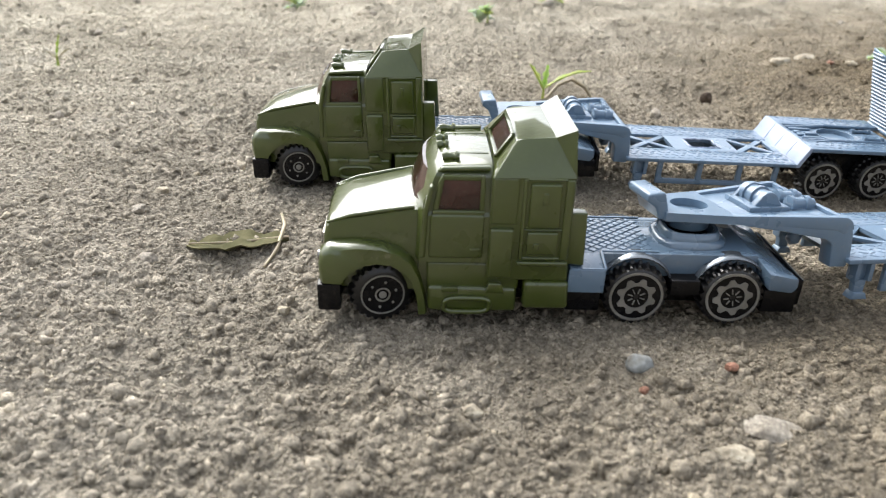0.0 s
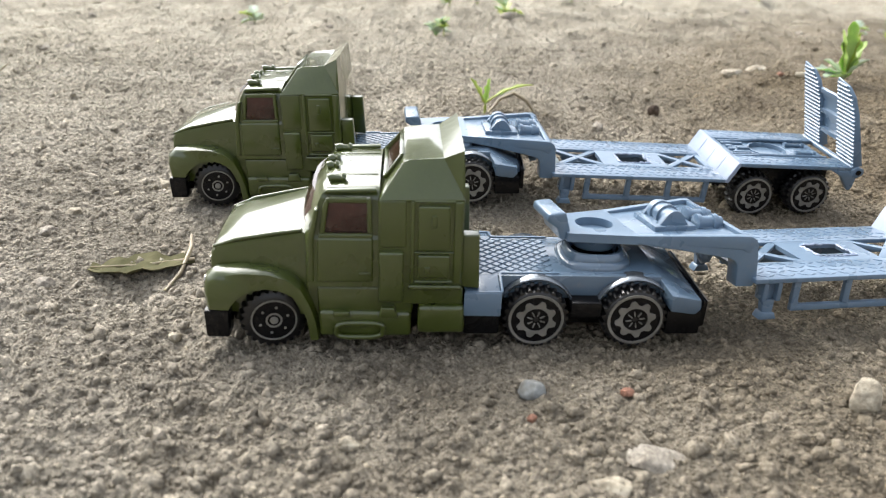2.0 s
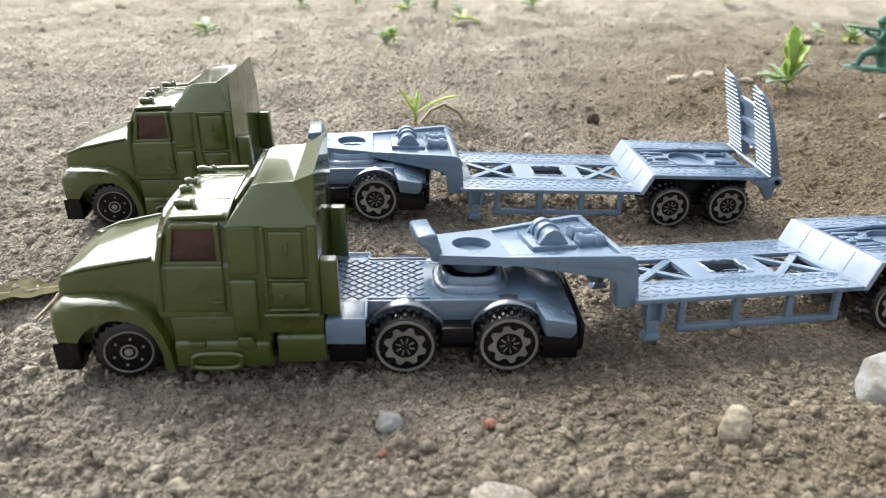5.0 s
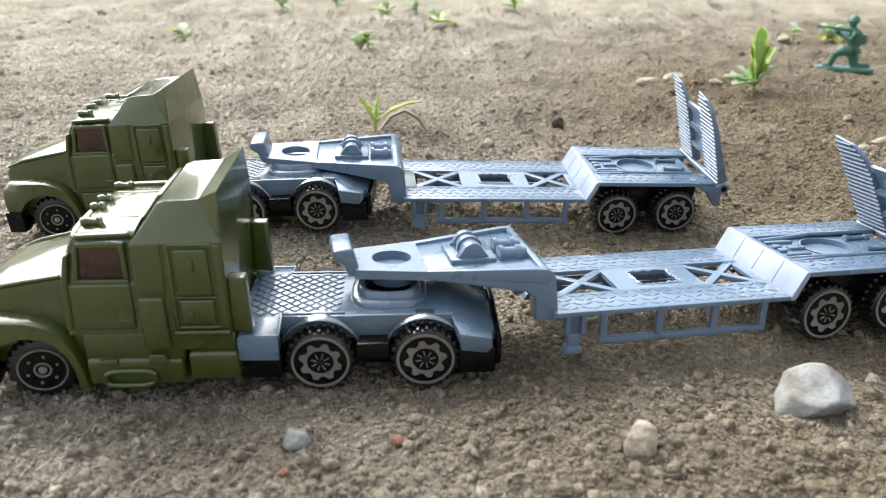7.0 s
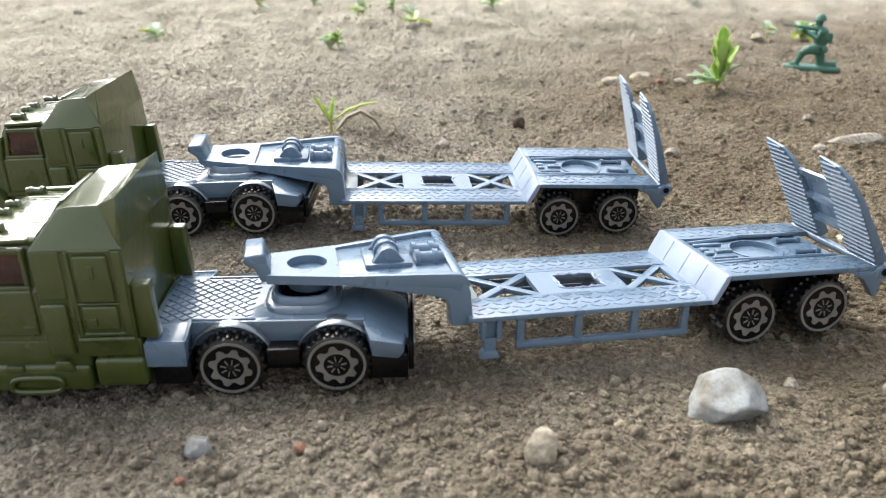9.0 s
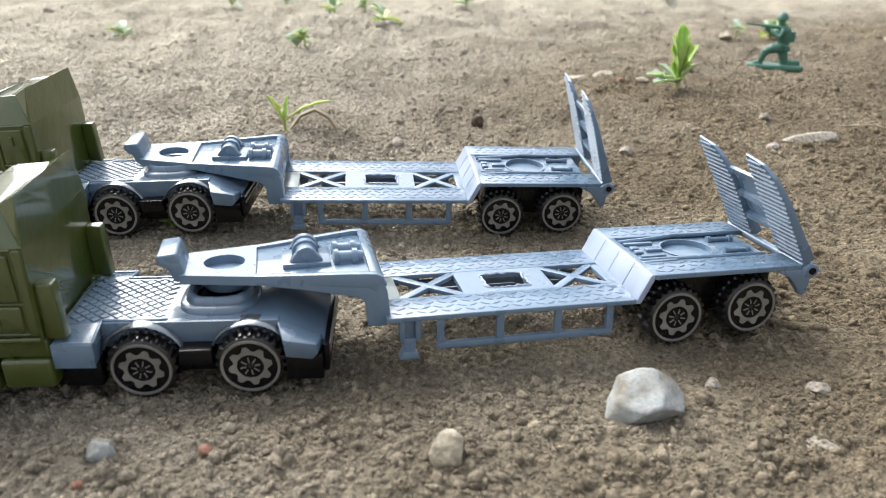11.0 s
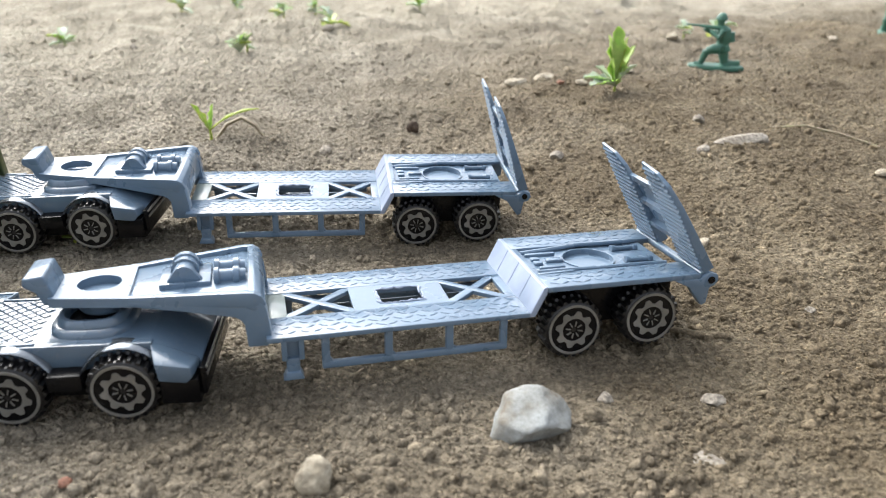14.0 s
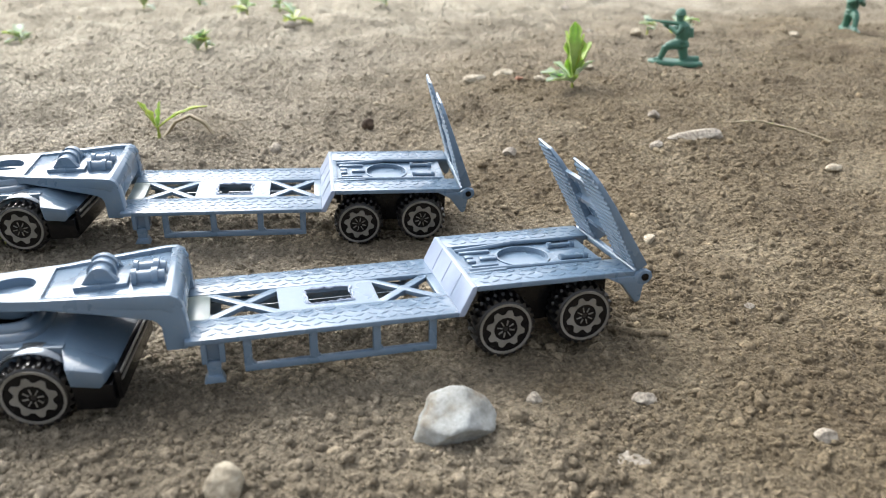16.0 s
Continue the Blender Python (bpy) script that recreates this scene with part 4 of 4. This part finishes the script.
    add("neck_wall", lambda bm: prism(bm, [(-58.7, 12.6), (-57.15, 12.6), (-57.35, 15.6), (-57.6, 16.4), (-58.9, 16.4)], MID - 9.4, MID + 9.4, 0.25), parent=neck, label="rear wall of the gooseneck")
    side_shape = [(-80.2, 16.25), (-80.2, 17.3), (-61.0, 17.8), (-58.6, 17.5), (-57.6, 16.7), (-57.1, 15.1), (-56.6, 10.6), (-57.2, 8.5), (-60.7, 8.5), (-61.0, 12.8), (-61.6, 13.7), (-62.6, 14.2), (-71.0, 15.3)]
    for near_side in (True, False):
        def edge(x):
            a, b = taper(x, 0.04)
            return (a, a + 3.6) if near_side else (b - 3.6, b)
        add("neck_side", lambda bm: prism(bm, side_shape, 0, 1, 0.3, edge), parent=neck, label="side beam turning down to the deck")
    add("neck_pad", lambda bm: holed(bm, -93.0, -79.9, lambda x: taper(x)[0], lambda x: taper(x)[1], 16.2, 17.9, round_hole(-85.6, MID, 3.7)), parent=neck, label="front pad with a round coupling hole")
    for k in (0, 1):
        def rail(bm):
            rows = []
            for x, top in ((-80.2, 17.95), (-70.0, 18.4), (-61.0, 18.8), (-59.0, 18.7), (-57.9, 18.0), (-57.2, 16.6)):
                y = taper(x)[k]
                inn = y + (1.5 if k == 0 else -1.5)
                rows.append([(x, y, 16.2), (x, y, top), (x, inn, top), (x, inn, 16.2)])
            soften(bm, loft(bm, rows), 0.3)
        add("neck_rail", rail, parent=neck, label="raised side rail")
    add("neck_end", lambda bm: prism(bm, [(-60.0, 16.8), (-60.0, 18.6), (-58.9, 18.6), (-58.0, 17.9), (-57.3, 16.6)], taper(-58)[0] + 1.2, taper(-58)[1] - 1.2, 0.2), parent=neck)
    add("king_pin", lambda bm: turned(bm, [(3.6, 16.3), (4.2, 16.3), (4.2, 13.7), (3.9, 13.3), (0.5, 13.3), (0.5, 13.7), (3.6, 13.9)], (-85.3, MID, 0), "z", 28), parent=neck, label="round coupling pin")
    add("front_lug", lambda bm: prism(bm, [(-92.0, 16.2), (-94.0, 16.2), (-94.9, 18.6), (-96.9, 19.9), (-96.7, 21.4), (-93.3, 21.7), (-92.2, 18.2)], MID - 4.8, MID + 4.8, 0.5, seg=3), parent=neck, label="upturned front lug")
    add("winch_base", lambda bm: box(bm, -75.2, -66.4, MID - 5.2, MID + 4.6, 17.0, 18.6, 0.3), parent=neck, label="winch base plate")

    def drum(bm):
        rows = []
        for y, r in ((MID - 3.0, 2.0), (MID - 1.6, 2.0), (MID - 1.5, 2.45), (MID - 0.4, 2.45), (MID - 0.3, 2.1), (MID + 1.2, 2.1), (MID + 1.3, 2.45), (MID + 2.6, 2.45), (MID + 2.8, 1.9)):
            rows.append([(-70.9 + r * math.cos(a), y, 19.3 + r * math.sin(a)) for a in (2 * math.pi * k / 20 for k in range(20))])
        loft(bm, rows)
    add("winch_drum", drum, parent=neck, label="banded round winch drum", smooth=40)
    for y0, y1 in ((MID - 4.6, MID - 2.8), (MID + 2.7, MID + 3.8)):
        cheek = [(-74.2, 18.3), (-67.6, 18.3)] + [(-70.9 + 2.05 * math.cos(radians(a)), 19.4 + 2.05 * math.sin(radians(a))) for a in range(20, 161, 20)]
        add("winch_cheek", lambda bm: prism(bm, cheek, y0, y1, 0.3), parent=neck, label="tapered winch cheek")
    for y in (MID - 3.4, MID + 1.0, ):
        def bottle(bm):
            tube(bm, [(dx - 66.0, y, 18.6) for dx in (0, 0.2, 1.0, 1.1, 3.4, 3.5, 4.5, 4.6, 5.6)], [1.0, 1.75, 1.75, 1.35, 1.35, 1.75, 1.75, 1.3, 1.2], 16)
            box(bm, -65.4, -60.2, y - 1.3, y + 1.3, 17.0, 18.1, 0.2)
        add("neck_cylinder", bottle, parent=neck, label="small moulded cylinder", smooth=50)
    add("neck_hook", lambda bm: tube(bm, [(-60.0, MID, 16.2), (-59.7, MID, 13.0), (-59.8, MID, 11.0), (-60.4, MID, 9.9), (-61.4, MID, 9.4)], [1.9, 1.5, 1.3, 1.5, 1.0], 12), parent=neck, label="small hook below the neck", smooth=60)

    # bogie
    # black block added to stand in for the darkness below the deck
    bogie = add("bogie", lambda bm: box(bm, -4.0, 23.0, 6.0, WID - 6.0, 4.2, 13.3, 0.5), M_BLACK, t, "black block added for the dark under the rear deck")
    for x, z in ((0.0, 5.6), (16.2, 6.5)):
        add("axle", lambda bm: turned(bm, [(0.8, 4.0), (0.8, WID - 4.0)], (x, 0, z), "y", 12), M_BLACK, bogie)
        wheel(t, x, 0.9, z, -1, False, 12 + x)
        wheel(t, x, WID - 0.9, z, 1, False, 5 + x)
    return t


def placed(x, y, z, yaw, pitch=0.0, roll=0.0):
    """yaw in the plan; pitch lifts the tail; roll lifts the far side."""
    return Matrix.Translation((x / 1000, y / 1000, z / 1000)) @ Euler((radians(roll), radians(-pitch), radians(yaw)), "XYZ").to_matrix().to_4x4()


near_truck = tractor(placed(1.7, 129.7, 0.0, 3.1))
far_truck = copy_thing(near_truck, placed(-27.1, 198.2, -0.95, -0.15, 2.4))
near_trailer = trailer(placed(148.0, 149.9, 0.45, 11.7, -1.5, -5.0), "grey-blue toy low-loader trailer with forward-leaning ramps on soil", 28.0)
far_trailer = trailer(placed(117.7, 208.2, -2.6, 5.6, -2.0, 2.0), "grey-blue toy low-loader trailer with upright ramps on soil", 16.5)

# ---------------------------------------------------------------- stones and litter


def ground_at(x, y):
    return float(ground_height(np.array([x / 1000]), np.array([y / 1000]))[0]) * 1000


def stone(name, x, y, size, mat, label, seed, sink=0.25, turn=0.0, facets=9, category="stone", group="", planes=()):
    """An uneven stone with flattened facets; size in mm along x, y, z."""
    bm = bmesh.new()
    bmesh.ops.create_icosphere(bm, subdivisions=4, radius=1.0)
    r = random.Random(seed)
    cuts = [(Vector(d).normalized(), lim) for *d, lim in planes]
    for _ in range(facets):
        v = Vector((r.gauss(0, 1), r.gauss(0, 1), r.gauss(0.1, 0.8))).normalized()
        cuts.append((v, r.uniform(0.5, 0.88)))
    for v in bm.verts:
        p = v.co.copy()
        for d, lim in cuts:
            over = p.dot(d) - lim
            if over > 0:
                p -= d * over * 0.92
        p += p.normalized() * (0.07 * noise.noise(p * 2.2 + Vector((seed, 0, 0))) + 0.035 * noise.noise(p * 6 + Vector((0, seed, 0))))
        v.co = (p.x * size[0] / 2, p.y * size[1] / 2, p.z * size[2] / 2)
    ob = part(name, bm, mat, None, "", 60)
    ob.location = (x / 1000, y / 1000, (ground_at(x, y) + size[2] * (0.5 - sink)) / 1000)
    ob.rotation_euler = (radians(r.uniform(-10, 10)), radians(r.uniform(-10, 10)), radians(turn))
    return tagged(ob, label, category, group)


stone("rock", 136.2, 128.6, (14.6, 12.6, 10.8), M_ROCK, "pale grey-white angular rock half sunk in the soil", 4, 0.3, 8, 3, "rock", planes=((-0.25, -0.5, 0.8, 0.5), (-0.7, -0.7, 0.1, 0.7), (0.75, -0.45, 0.5, 0.66), (0.1, -1.0, -0.2, 0.72), (-0.9, 0.2, 0.4, 0.7)))
stone("stone", 102.5, 114.5, (6.6, 5.5, 7.4), M_CREAM, "cream pitted stone standing in the soil", 7, 0.25, 40)
stone("stone", 57.0, 93.4, (7.0, 4.5, 2.6), M_CREAM, "small pale flat stone", 11, 0.3, -15)
stone("stone", 65.2, 99.0, (14.0, 6.0, 2.6), M_STONE, "flat tan stone sunk in soil", 13, 0.62, -8)
stone("stone", 47.8, 117.0, (5.4, 4.2, 4.0), M_ROCK, "small grey-white stone on the soil", 17, 0.25, 10)
stone("stone", 171.5, 138.0, (4.6, 4.0, 3.0), M_STONE, "small tan pebble on the soil", 19, 0.3, 0)
# a low pale ridge of soil, built with the stone shape
stone("stone", 231.0, 278.0, (25.0, 10.0, 5.0), M_STONE, "long flat pale soil ridge sunk in the ground", 23, 0.62, 8)
stone("stone", 176.0, 369.0, (10.0, 6.0, 3.4), M_CREAM, "pale flat stone on the soil", 29, 0.4, 0)
stone("stone", 162.0, 362.0, (11.0, 6.0, 4.0), M_CREAM, "pale stone beside the seedlings", 31, 0.4, 20)
stone("stone", -62.5, 176.0, (6.0, 5.0, 3.5), M_STONE, "small grey-tan clod on soil", 37, 0.3, 0)
stone("brick_chip", 64.0, 117.0, (2.6, 2.2, 2.0), M_BRICK, "orange-red brick chip on the soil", 41, 0.2, 0, 6, "brick chip")
stone("brick_chip", 47.2, 109.5, (1.9, 1.6, 1.4), M_BRICK, "orange-red brick chip on the soil", 43, 0.25, 30, 6, "brick chip")
# lump in the hollow; its dark colour carries the hole's shade
stone("clod", 117.0, 317.0, (5.5, 5.0, 5.0), M_HOLE_SHADE, "dark round lump standing in for a shaded hole", 47, 0.25, 0, 4, "clod")
stone("stone", 151.4, 137.0, (3.6, 3.2, 2.6), M_STONE, "small tan pebble beside the trailer wheel", 53, 0.3, 20)
stone("stone", 198.0, 124.5, (4.6, 3.6, 2.8), M_STONE, "grey pebble pressed into the soil", 59, 0.35, 0)
stone("stone", 164.5, 121.5, (8.0, 6.0, 2.6), M_STONE, "flat tan stone sunk deep in soil", 61, 0.72, 12)
stone("stone", 267.0, 252.0, (5.0, 4.0, 3.0), M_CREAM, "small pale stone on the soil", 67, 0.35, 0)
stone("stone", -17.6, 132.0, (2.8, 2.4, 2.2), M_CREAM, "small whitish stone by the bumper", 71, 0.3, 0)
stone("stone", 18.6, 101.5, (3.4, 2.8, 2.4), M_CREAM, "small whitish stone in loose soil", 73, 0.35, 0)
stone("stone", 211.0, 364.0, (9.0, 5.0, 3.4), M_CREAM, "pale stone beside the leafy weed", 79, 0.4, 10)
stone("brick_chip", 180.0, 352.0, (5.0, 3.0, 2.0), M_BRICK, "red brick chip on the soil", 83, 0.3, 20, 6, "brick chip")
r = random.Random(77)
for k in range(46):
    y = 132 * (4.7 ** r.random())
    x = 70 + r.uniform(-1, 1) * (50 + 0.55 * y)
    if 118 < y < 250 and -45 < x < 185:
        continue
    s = r.uniform(1.6, 3.4) * (1 + y / 330)
    stone("pebble", x, y, (s, s * r.uniform(0.6, 0.95), s * r.uniform(0.45, 0.7)), r.choice((M_STONE, M_STONE, M_CREAM)), "small pale pebble on the soil", 100 + k, 0.35, r.uniform(0, 180), 7, "pebble", "loose pebbles")


def blade(bm, base, direction, length, width, droop, curl=0.25, seg=8, lobes=0.0):
    """A leaf: a curved, folded, two-sided sheet with thickness."""
    d = Vector(direction).normalized()
    side = d.cross(Vector((0, 0, 1)))
    side = side.normalized() if side.length > 0.05 else Vector((1, 0, 0))
    p, rows = Vector(base), []
    for i in range(seg + 1):
        u = i / seg
        w = width / 2 * (math.sin(math.pi * min(1.0, u * 0.92 + 0.06)) ** 0.7) * (1 + lobes * math.sin(u * 19 + length))
        n = side.cross(d).normalized()
        rows.append([p - side * w + n * w * curl, p - side * w * 0.5 + n * w * curl * 0.3, p.copy(), p + side * w * 0.5 + n * w * curl * 0.3, p + side * w + n * w * curl,
                     p + side * w * 0.5 - n * 0.18, p - n * 0.22, p - side * w * 0.5 - n * 0.18])
        p += d * (length / seg)
        d = (d + Vector((0, 0, -droop / seg))).normalized()
    loft(bm, rows)


def plant(name, x, y, leaves, label, lean=(0, 0)):
    """A seedling of several leaves, each with its heading, rise, length, width, droop and material."""
    t = thing(name, label, "plant", m=Matrix.Translation((x / 1000, y / 1000, ground_at(x, y) / 1000)))
    bm = bmesh.new()
    tube(bm, [(0, 0, -1.5), (lean[0] * 0.4, lean[1] * 0.4, 1.5), (lean[0], lean[1], 4.0)], [0.6, 0.5, 0.35], 8)
    part("stem", bm, M_SPROUT, t)
    for heading, rise, length, width, droop, mat, h in leaves:
        bm = bmesh.new()
        a, b = radians(heading), radians(rise)
        blade(bm, (lean[0] * h, lean[1] * h, 0.5 + 3.5 * h), (math.cos(a) * math.cos(b), math.sin(a) * math.cos(b), math.sin(b)), length, width, droop, 0.45, 16, 0.3)
        part("leaf", bm, mat, t, "", 60)
    return t


plant("seedling", 46.5, 287.0, [(170, 62, 11, 3.4, 0.3, M_SPROUT, 0.8), (5, 40, 19, 2.4, 0.75, M_SPROUT, 0.9), (60, 76, 9, 2.2, 0.2, M_LEAF, 0.9)], "yellow-green two-leaved seedling growing from soil")
plant("leafy_weed", 199.5, 335.0, [(95, 84, 22, 8.2, 0.1, M_LEAF, 0.9), (150, 80, 19, 6.8, 0.5, M_LEAF, 0.9), (15, 66, 16, 6.4, 0.3, M_LEAF, 0.9), (335, 58, 12, 6.0, 0.6, M_PALE, 0.6), (185, 30, 14, 7.0, 0.6, M_PALE, 0.6), (215, 22, 15, 6.5, 0.5, M_PALE, 0.5), (250, 45, 9, 5.0, 0.9, M_LEAF, 0.5),
      (25, 78, 18, 4.4, 0.2, M_SPROUT, 0.9), (145, 50, 11, 5.0, 0.7, M_PALE, 0.7)], "bright green leafy weed growing from soil")
for k, (x, y, s) in enumerate(((-84, 484, 0.8), (26, 437, 0.8), (33, 545, 0.9), (68, 503, 1.0), (-46, 592, 0.8), (-5, 580, 0.9), (122, 594, 0.9), (276, 640, 0.8), (272, 470, 0.6), (52, 560, 0.8), (288, 462, 1.0), (30, 438, 0.5))):
    q = random.Random(900 + k)
    leaves = []
    for j in range(q.choice((6, 7, 8, 9))):
        leaves.append((q.uniform(0, 360), q.uniform(12, 60), s * q.uniform(7, 13), s * q.uniform(5, 8), q.uniform(0.3, 1.1), q.choice((M_PALE, M_PALE, M_PALE, M_SPROUT)), q.uniform(0.3, 1.8)))
    plant("weed", x, y, leaves, "small pale green weed growing from bare soil")
plant("weed", -150, 318, [(80, 70, 9, 1.2, 0.3, M_SPROUT, 0.9), (20, 50, 7, 1.2, 0.5, M_STRAW, 0.6), (170, 45, 6, 1.0, 0.5, M_STRAW, 0.6)], "thin yellowish sprig growing from bare soil")
plant("weed", 31.4, 205.0, [(80, 50, 3.0, 1.6, 0.5, M_LEAF, 0.3), (200, 30, 3.0, 1.8, 0.6, M_LEAF, 0.2), (330, 30, 3.2, 1.6, 0.6, M_LEAF, 0.2)], "tiny green sprout beside the lorry wheel")

# dry grass blade arching beside the seedling
bm = bmesh.new()
g0 = ground_at(48, 288)
tube(bm, [(48, 288, g0), (52, 289, g0 + 5.0), (57, 290, g0 + 7.0), (62, 289, g0 + 4.5), (66, 287, g0 - 1.0)], [0.6, 0.7, 0.8, 0.9, 0.4], 6)
tagged(part("grass_blade", bm, M_STRAW, None, "", 60), "arched dry pale grass blade", "grass")

# crumpled dead leaf in front of the bonnet
t = thing("dead_leaf", "crumpled olive-brown dead leaf on loose soil", "leaf", m=Matrix.Translation((-0.034, 0.158, (ground_at(-34, 158) - 0.2) / 1000)) @ Matrix.Scale(0.88, 4))
bm = bmesh.new()
rows = []
for i in range(15):
    u = i / 14
    w = (5.4 + 1.3 * math.sin(u * 17) * u) * math.sin(math.pi * min(1, 0.08 + u * 0.9)) ** 0.8
    row = []
    for j in range(9):
        v = j / 4 - 1
        px, py = -12 + 25 * u, v * w + 3.0 * u
        row.append((px, py, 1.0 + 0.5 * abs(v) * (0.3 + u) + 1.8 * noise.noise(Vector((px * 0.26, py * 0.34, 3.0))) + 1.4 * u))
    row += [(x, y, z - 0.3) for x, y, z in row[::-1]]
    rows.append(row)
loft(bm, rows)
part("leaf_sheet", bm, M_DRY, t, "", 60)
bm = bmesh.new()
tube(bm, [(-12, 0, 1.3), (0, 1.5, 1.5), (13, 3.5, 2.8)], [0.2, 0.35, 0.45], 6)
part("midrib", bm, M_STRAW, t, "straw-coloured midrib")

bm = bmesh.new()
tube(bm, [(-26.5, 172, ground_at(-26, 172) + 2.2), (-24.0, 164, ground_at(-24, 164) + 1.6), (-24.5, 157, ground_at(-24, 157) + 1.0), (-26.0, 151, ground_at(-26, 151) + 0.6)], [0.35, 0.5, 0.45, 0.3], 7)
tagged(part("straw", bm, M_STRAW, None, "", 60), "bent pale straw lying on loose soil", "straw")
bm = bmesh.new()
tube(bm, [(246, 291, ground_at(246, 291) + 0.6), (258, 289, ground_at(258, 289) + 1.4), (270, 287, ground_at(270, 287) + 1.0), (279, 276, ground_at(279, 276) + 0.7)], [0.3, 0.4, 0.4, 0.25], 7)
tagged(part("twig", bm, M_STRAW, None, "", 60), "thin dry twig on the soil", "twig")
# soft brown lump, built as a short rod
bm = bmesh.new()
tube(bm, [(171, 163, ground_at(171, 163) + 0.8), (176, 160, ground_at(176, 160) + 1.0), (182, 158, ground_at(182, 158) + 0.8)], [0.7, 1.0, 0.6], 8)
tagged(part("stick", bm, M_CRUMB, None, "", 60), "short brown soft lump behind the trailer wheels", "stick")


# ---------------------------------------------------------------- toy soldiers


def soldier(m):
    """A plain moulded toy figure kneeling with a rifle on a base."""
    bm = bmesh.new()
    outline = [(-12, -3.0), (-9, -4.6), (2, -4.9), (10, -4.4), (13, -1), (11.5, 3.4), (2, 4.6), (-8, 4.2), (-12, 1.5)]
    loft(bm, [[(x, y, 0) for x, y in outline], [(x, y, 1.4) for x, y in outline], [(x * 0.95, y * 0.9, 2.0) for x, y in outline]])
    limbs = [([(2.2, 0.8, 9.8), (3.6, 0.9, 5.5), (4.2, 0.9, 2.4)], [2.6, 2.2, 1.8]), ([(4.2, 0.9, 2.8), (8.0, 1.0, 2.8), (11.0, 1.0, 3.2)], [1.7, 1.4, 1.2]),
             ([(1.4, -1.2, 9.6), (-2.0, -1.6, 9.2), (-4.4, -1.8, 8.2)], [2.6, 2.2, 1.7]), ([(-4.4, -1.8, 8.4), (-5.6, -1.8, 5.0), (-6.4, -1.8, 2.4)], [1.8, 1.5, 1.2]), ([(-6.0, -1.8, 2.6), (-9.4, -1.9, 2.2)], [1.3, 0.9]),
             ([(1.8, 0, 8.6), (2.2, 0, 11.0), (2.4, 0, 14.5), (1.8, 0, 17.6), (1.2, 0, 19.4)], [2.8, 2.7, 3.3, 3.2, 1.5]), ([(2.0, 0, 10.5), (2.1, 0, 11.3)], [3.2, 3.2]),
             ([(0.6, 0, 18.8), (0.3, 0, 20.4), (0.2, 0, 22.0), (0.2, 0, 23.0)], [1.2, 1.6, 1.8, 1.4]), ([(0.3, 0, 22.2), (0.3, 0, 22.7), (0.4, 0, 23.8), (0.5, 0, 24.9), (0.5, 0, 25.4)], [2.9, 2.7, 2.3, 1.6, 0.5]),
             ([(1.6, -3.2, 18.0), (0.0, -4.8, 14.8), (-3.8, -2.2, 17.2)], [1.4, 1.3, 1.0]), ([(1.4, 3.0, 18.0), (-2.6, 3.0, 15.6), (-6.6, 0.4, 18.0)], [1.4, 1.2, 0.9]),
             ([(2.4, -1.6, 18.0), (-1.0, -1.4, 18.8), (-8.0, -1.0, 19.2)], [1.2, 0.9, 0.8]), ([(-7.0, -1.0, 19.3), (-15.0, -0.8, 19.7)], [0.55, 0.45]), ([(5.2, 0.4, 17.0), (5.6, 0.4, 12.5)], [1.7, 1.8]), ([(4.4, -2.6, 11.0), (4.8, -2.8, 8.6)], [1.1, 1.2])]
    for pts, rad in limbs:
        tube(bm, pts, rad, 12)
    ob = part("toy_soldier", bm, M_SOLDIER, None, "", 60)
    ob.matrix_world = m
    fuse = ob.modifiers.new("fuse", "REMESH")
    fuse.mode, fuse.voxel_size, fuse.use_smooth_shade = "VOXEL", 0.00032, True
    return tagged(ob, "green plastic kneeling toy soldier with a rifle on soil", "toy soldier", "toy soldiers")


soldier(placed(255.0, 374.5, ground_at(255, 374.5) + 0.2, -20) @ Matrix.Scale(0.98, 4))
soldier(placed(380.0, 452.0, ground_at(380, 452) + 0.2, 70))
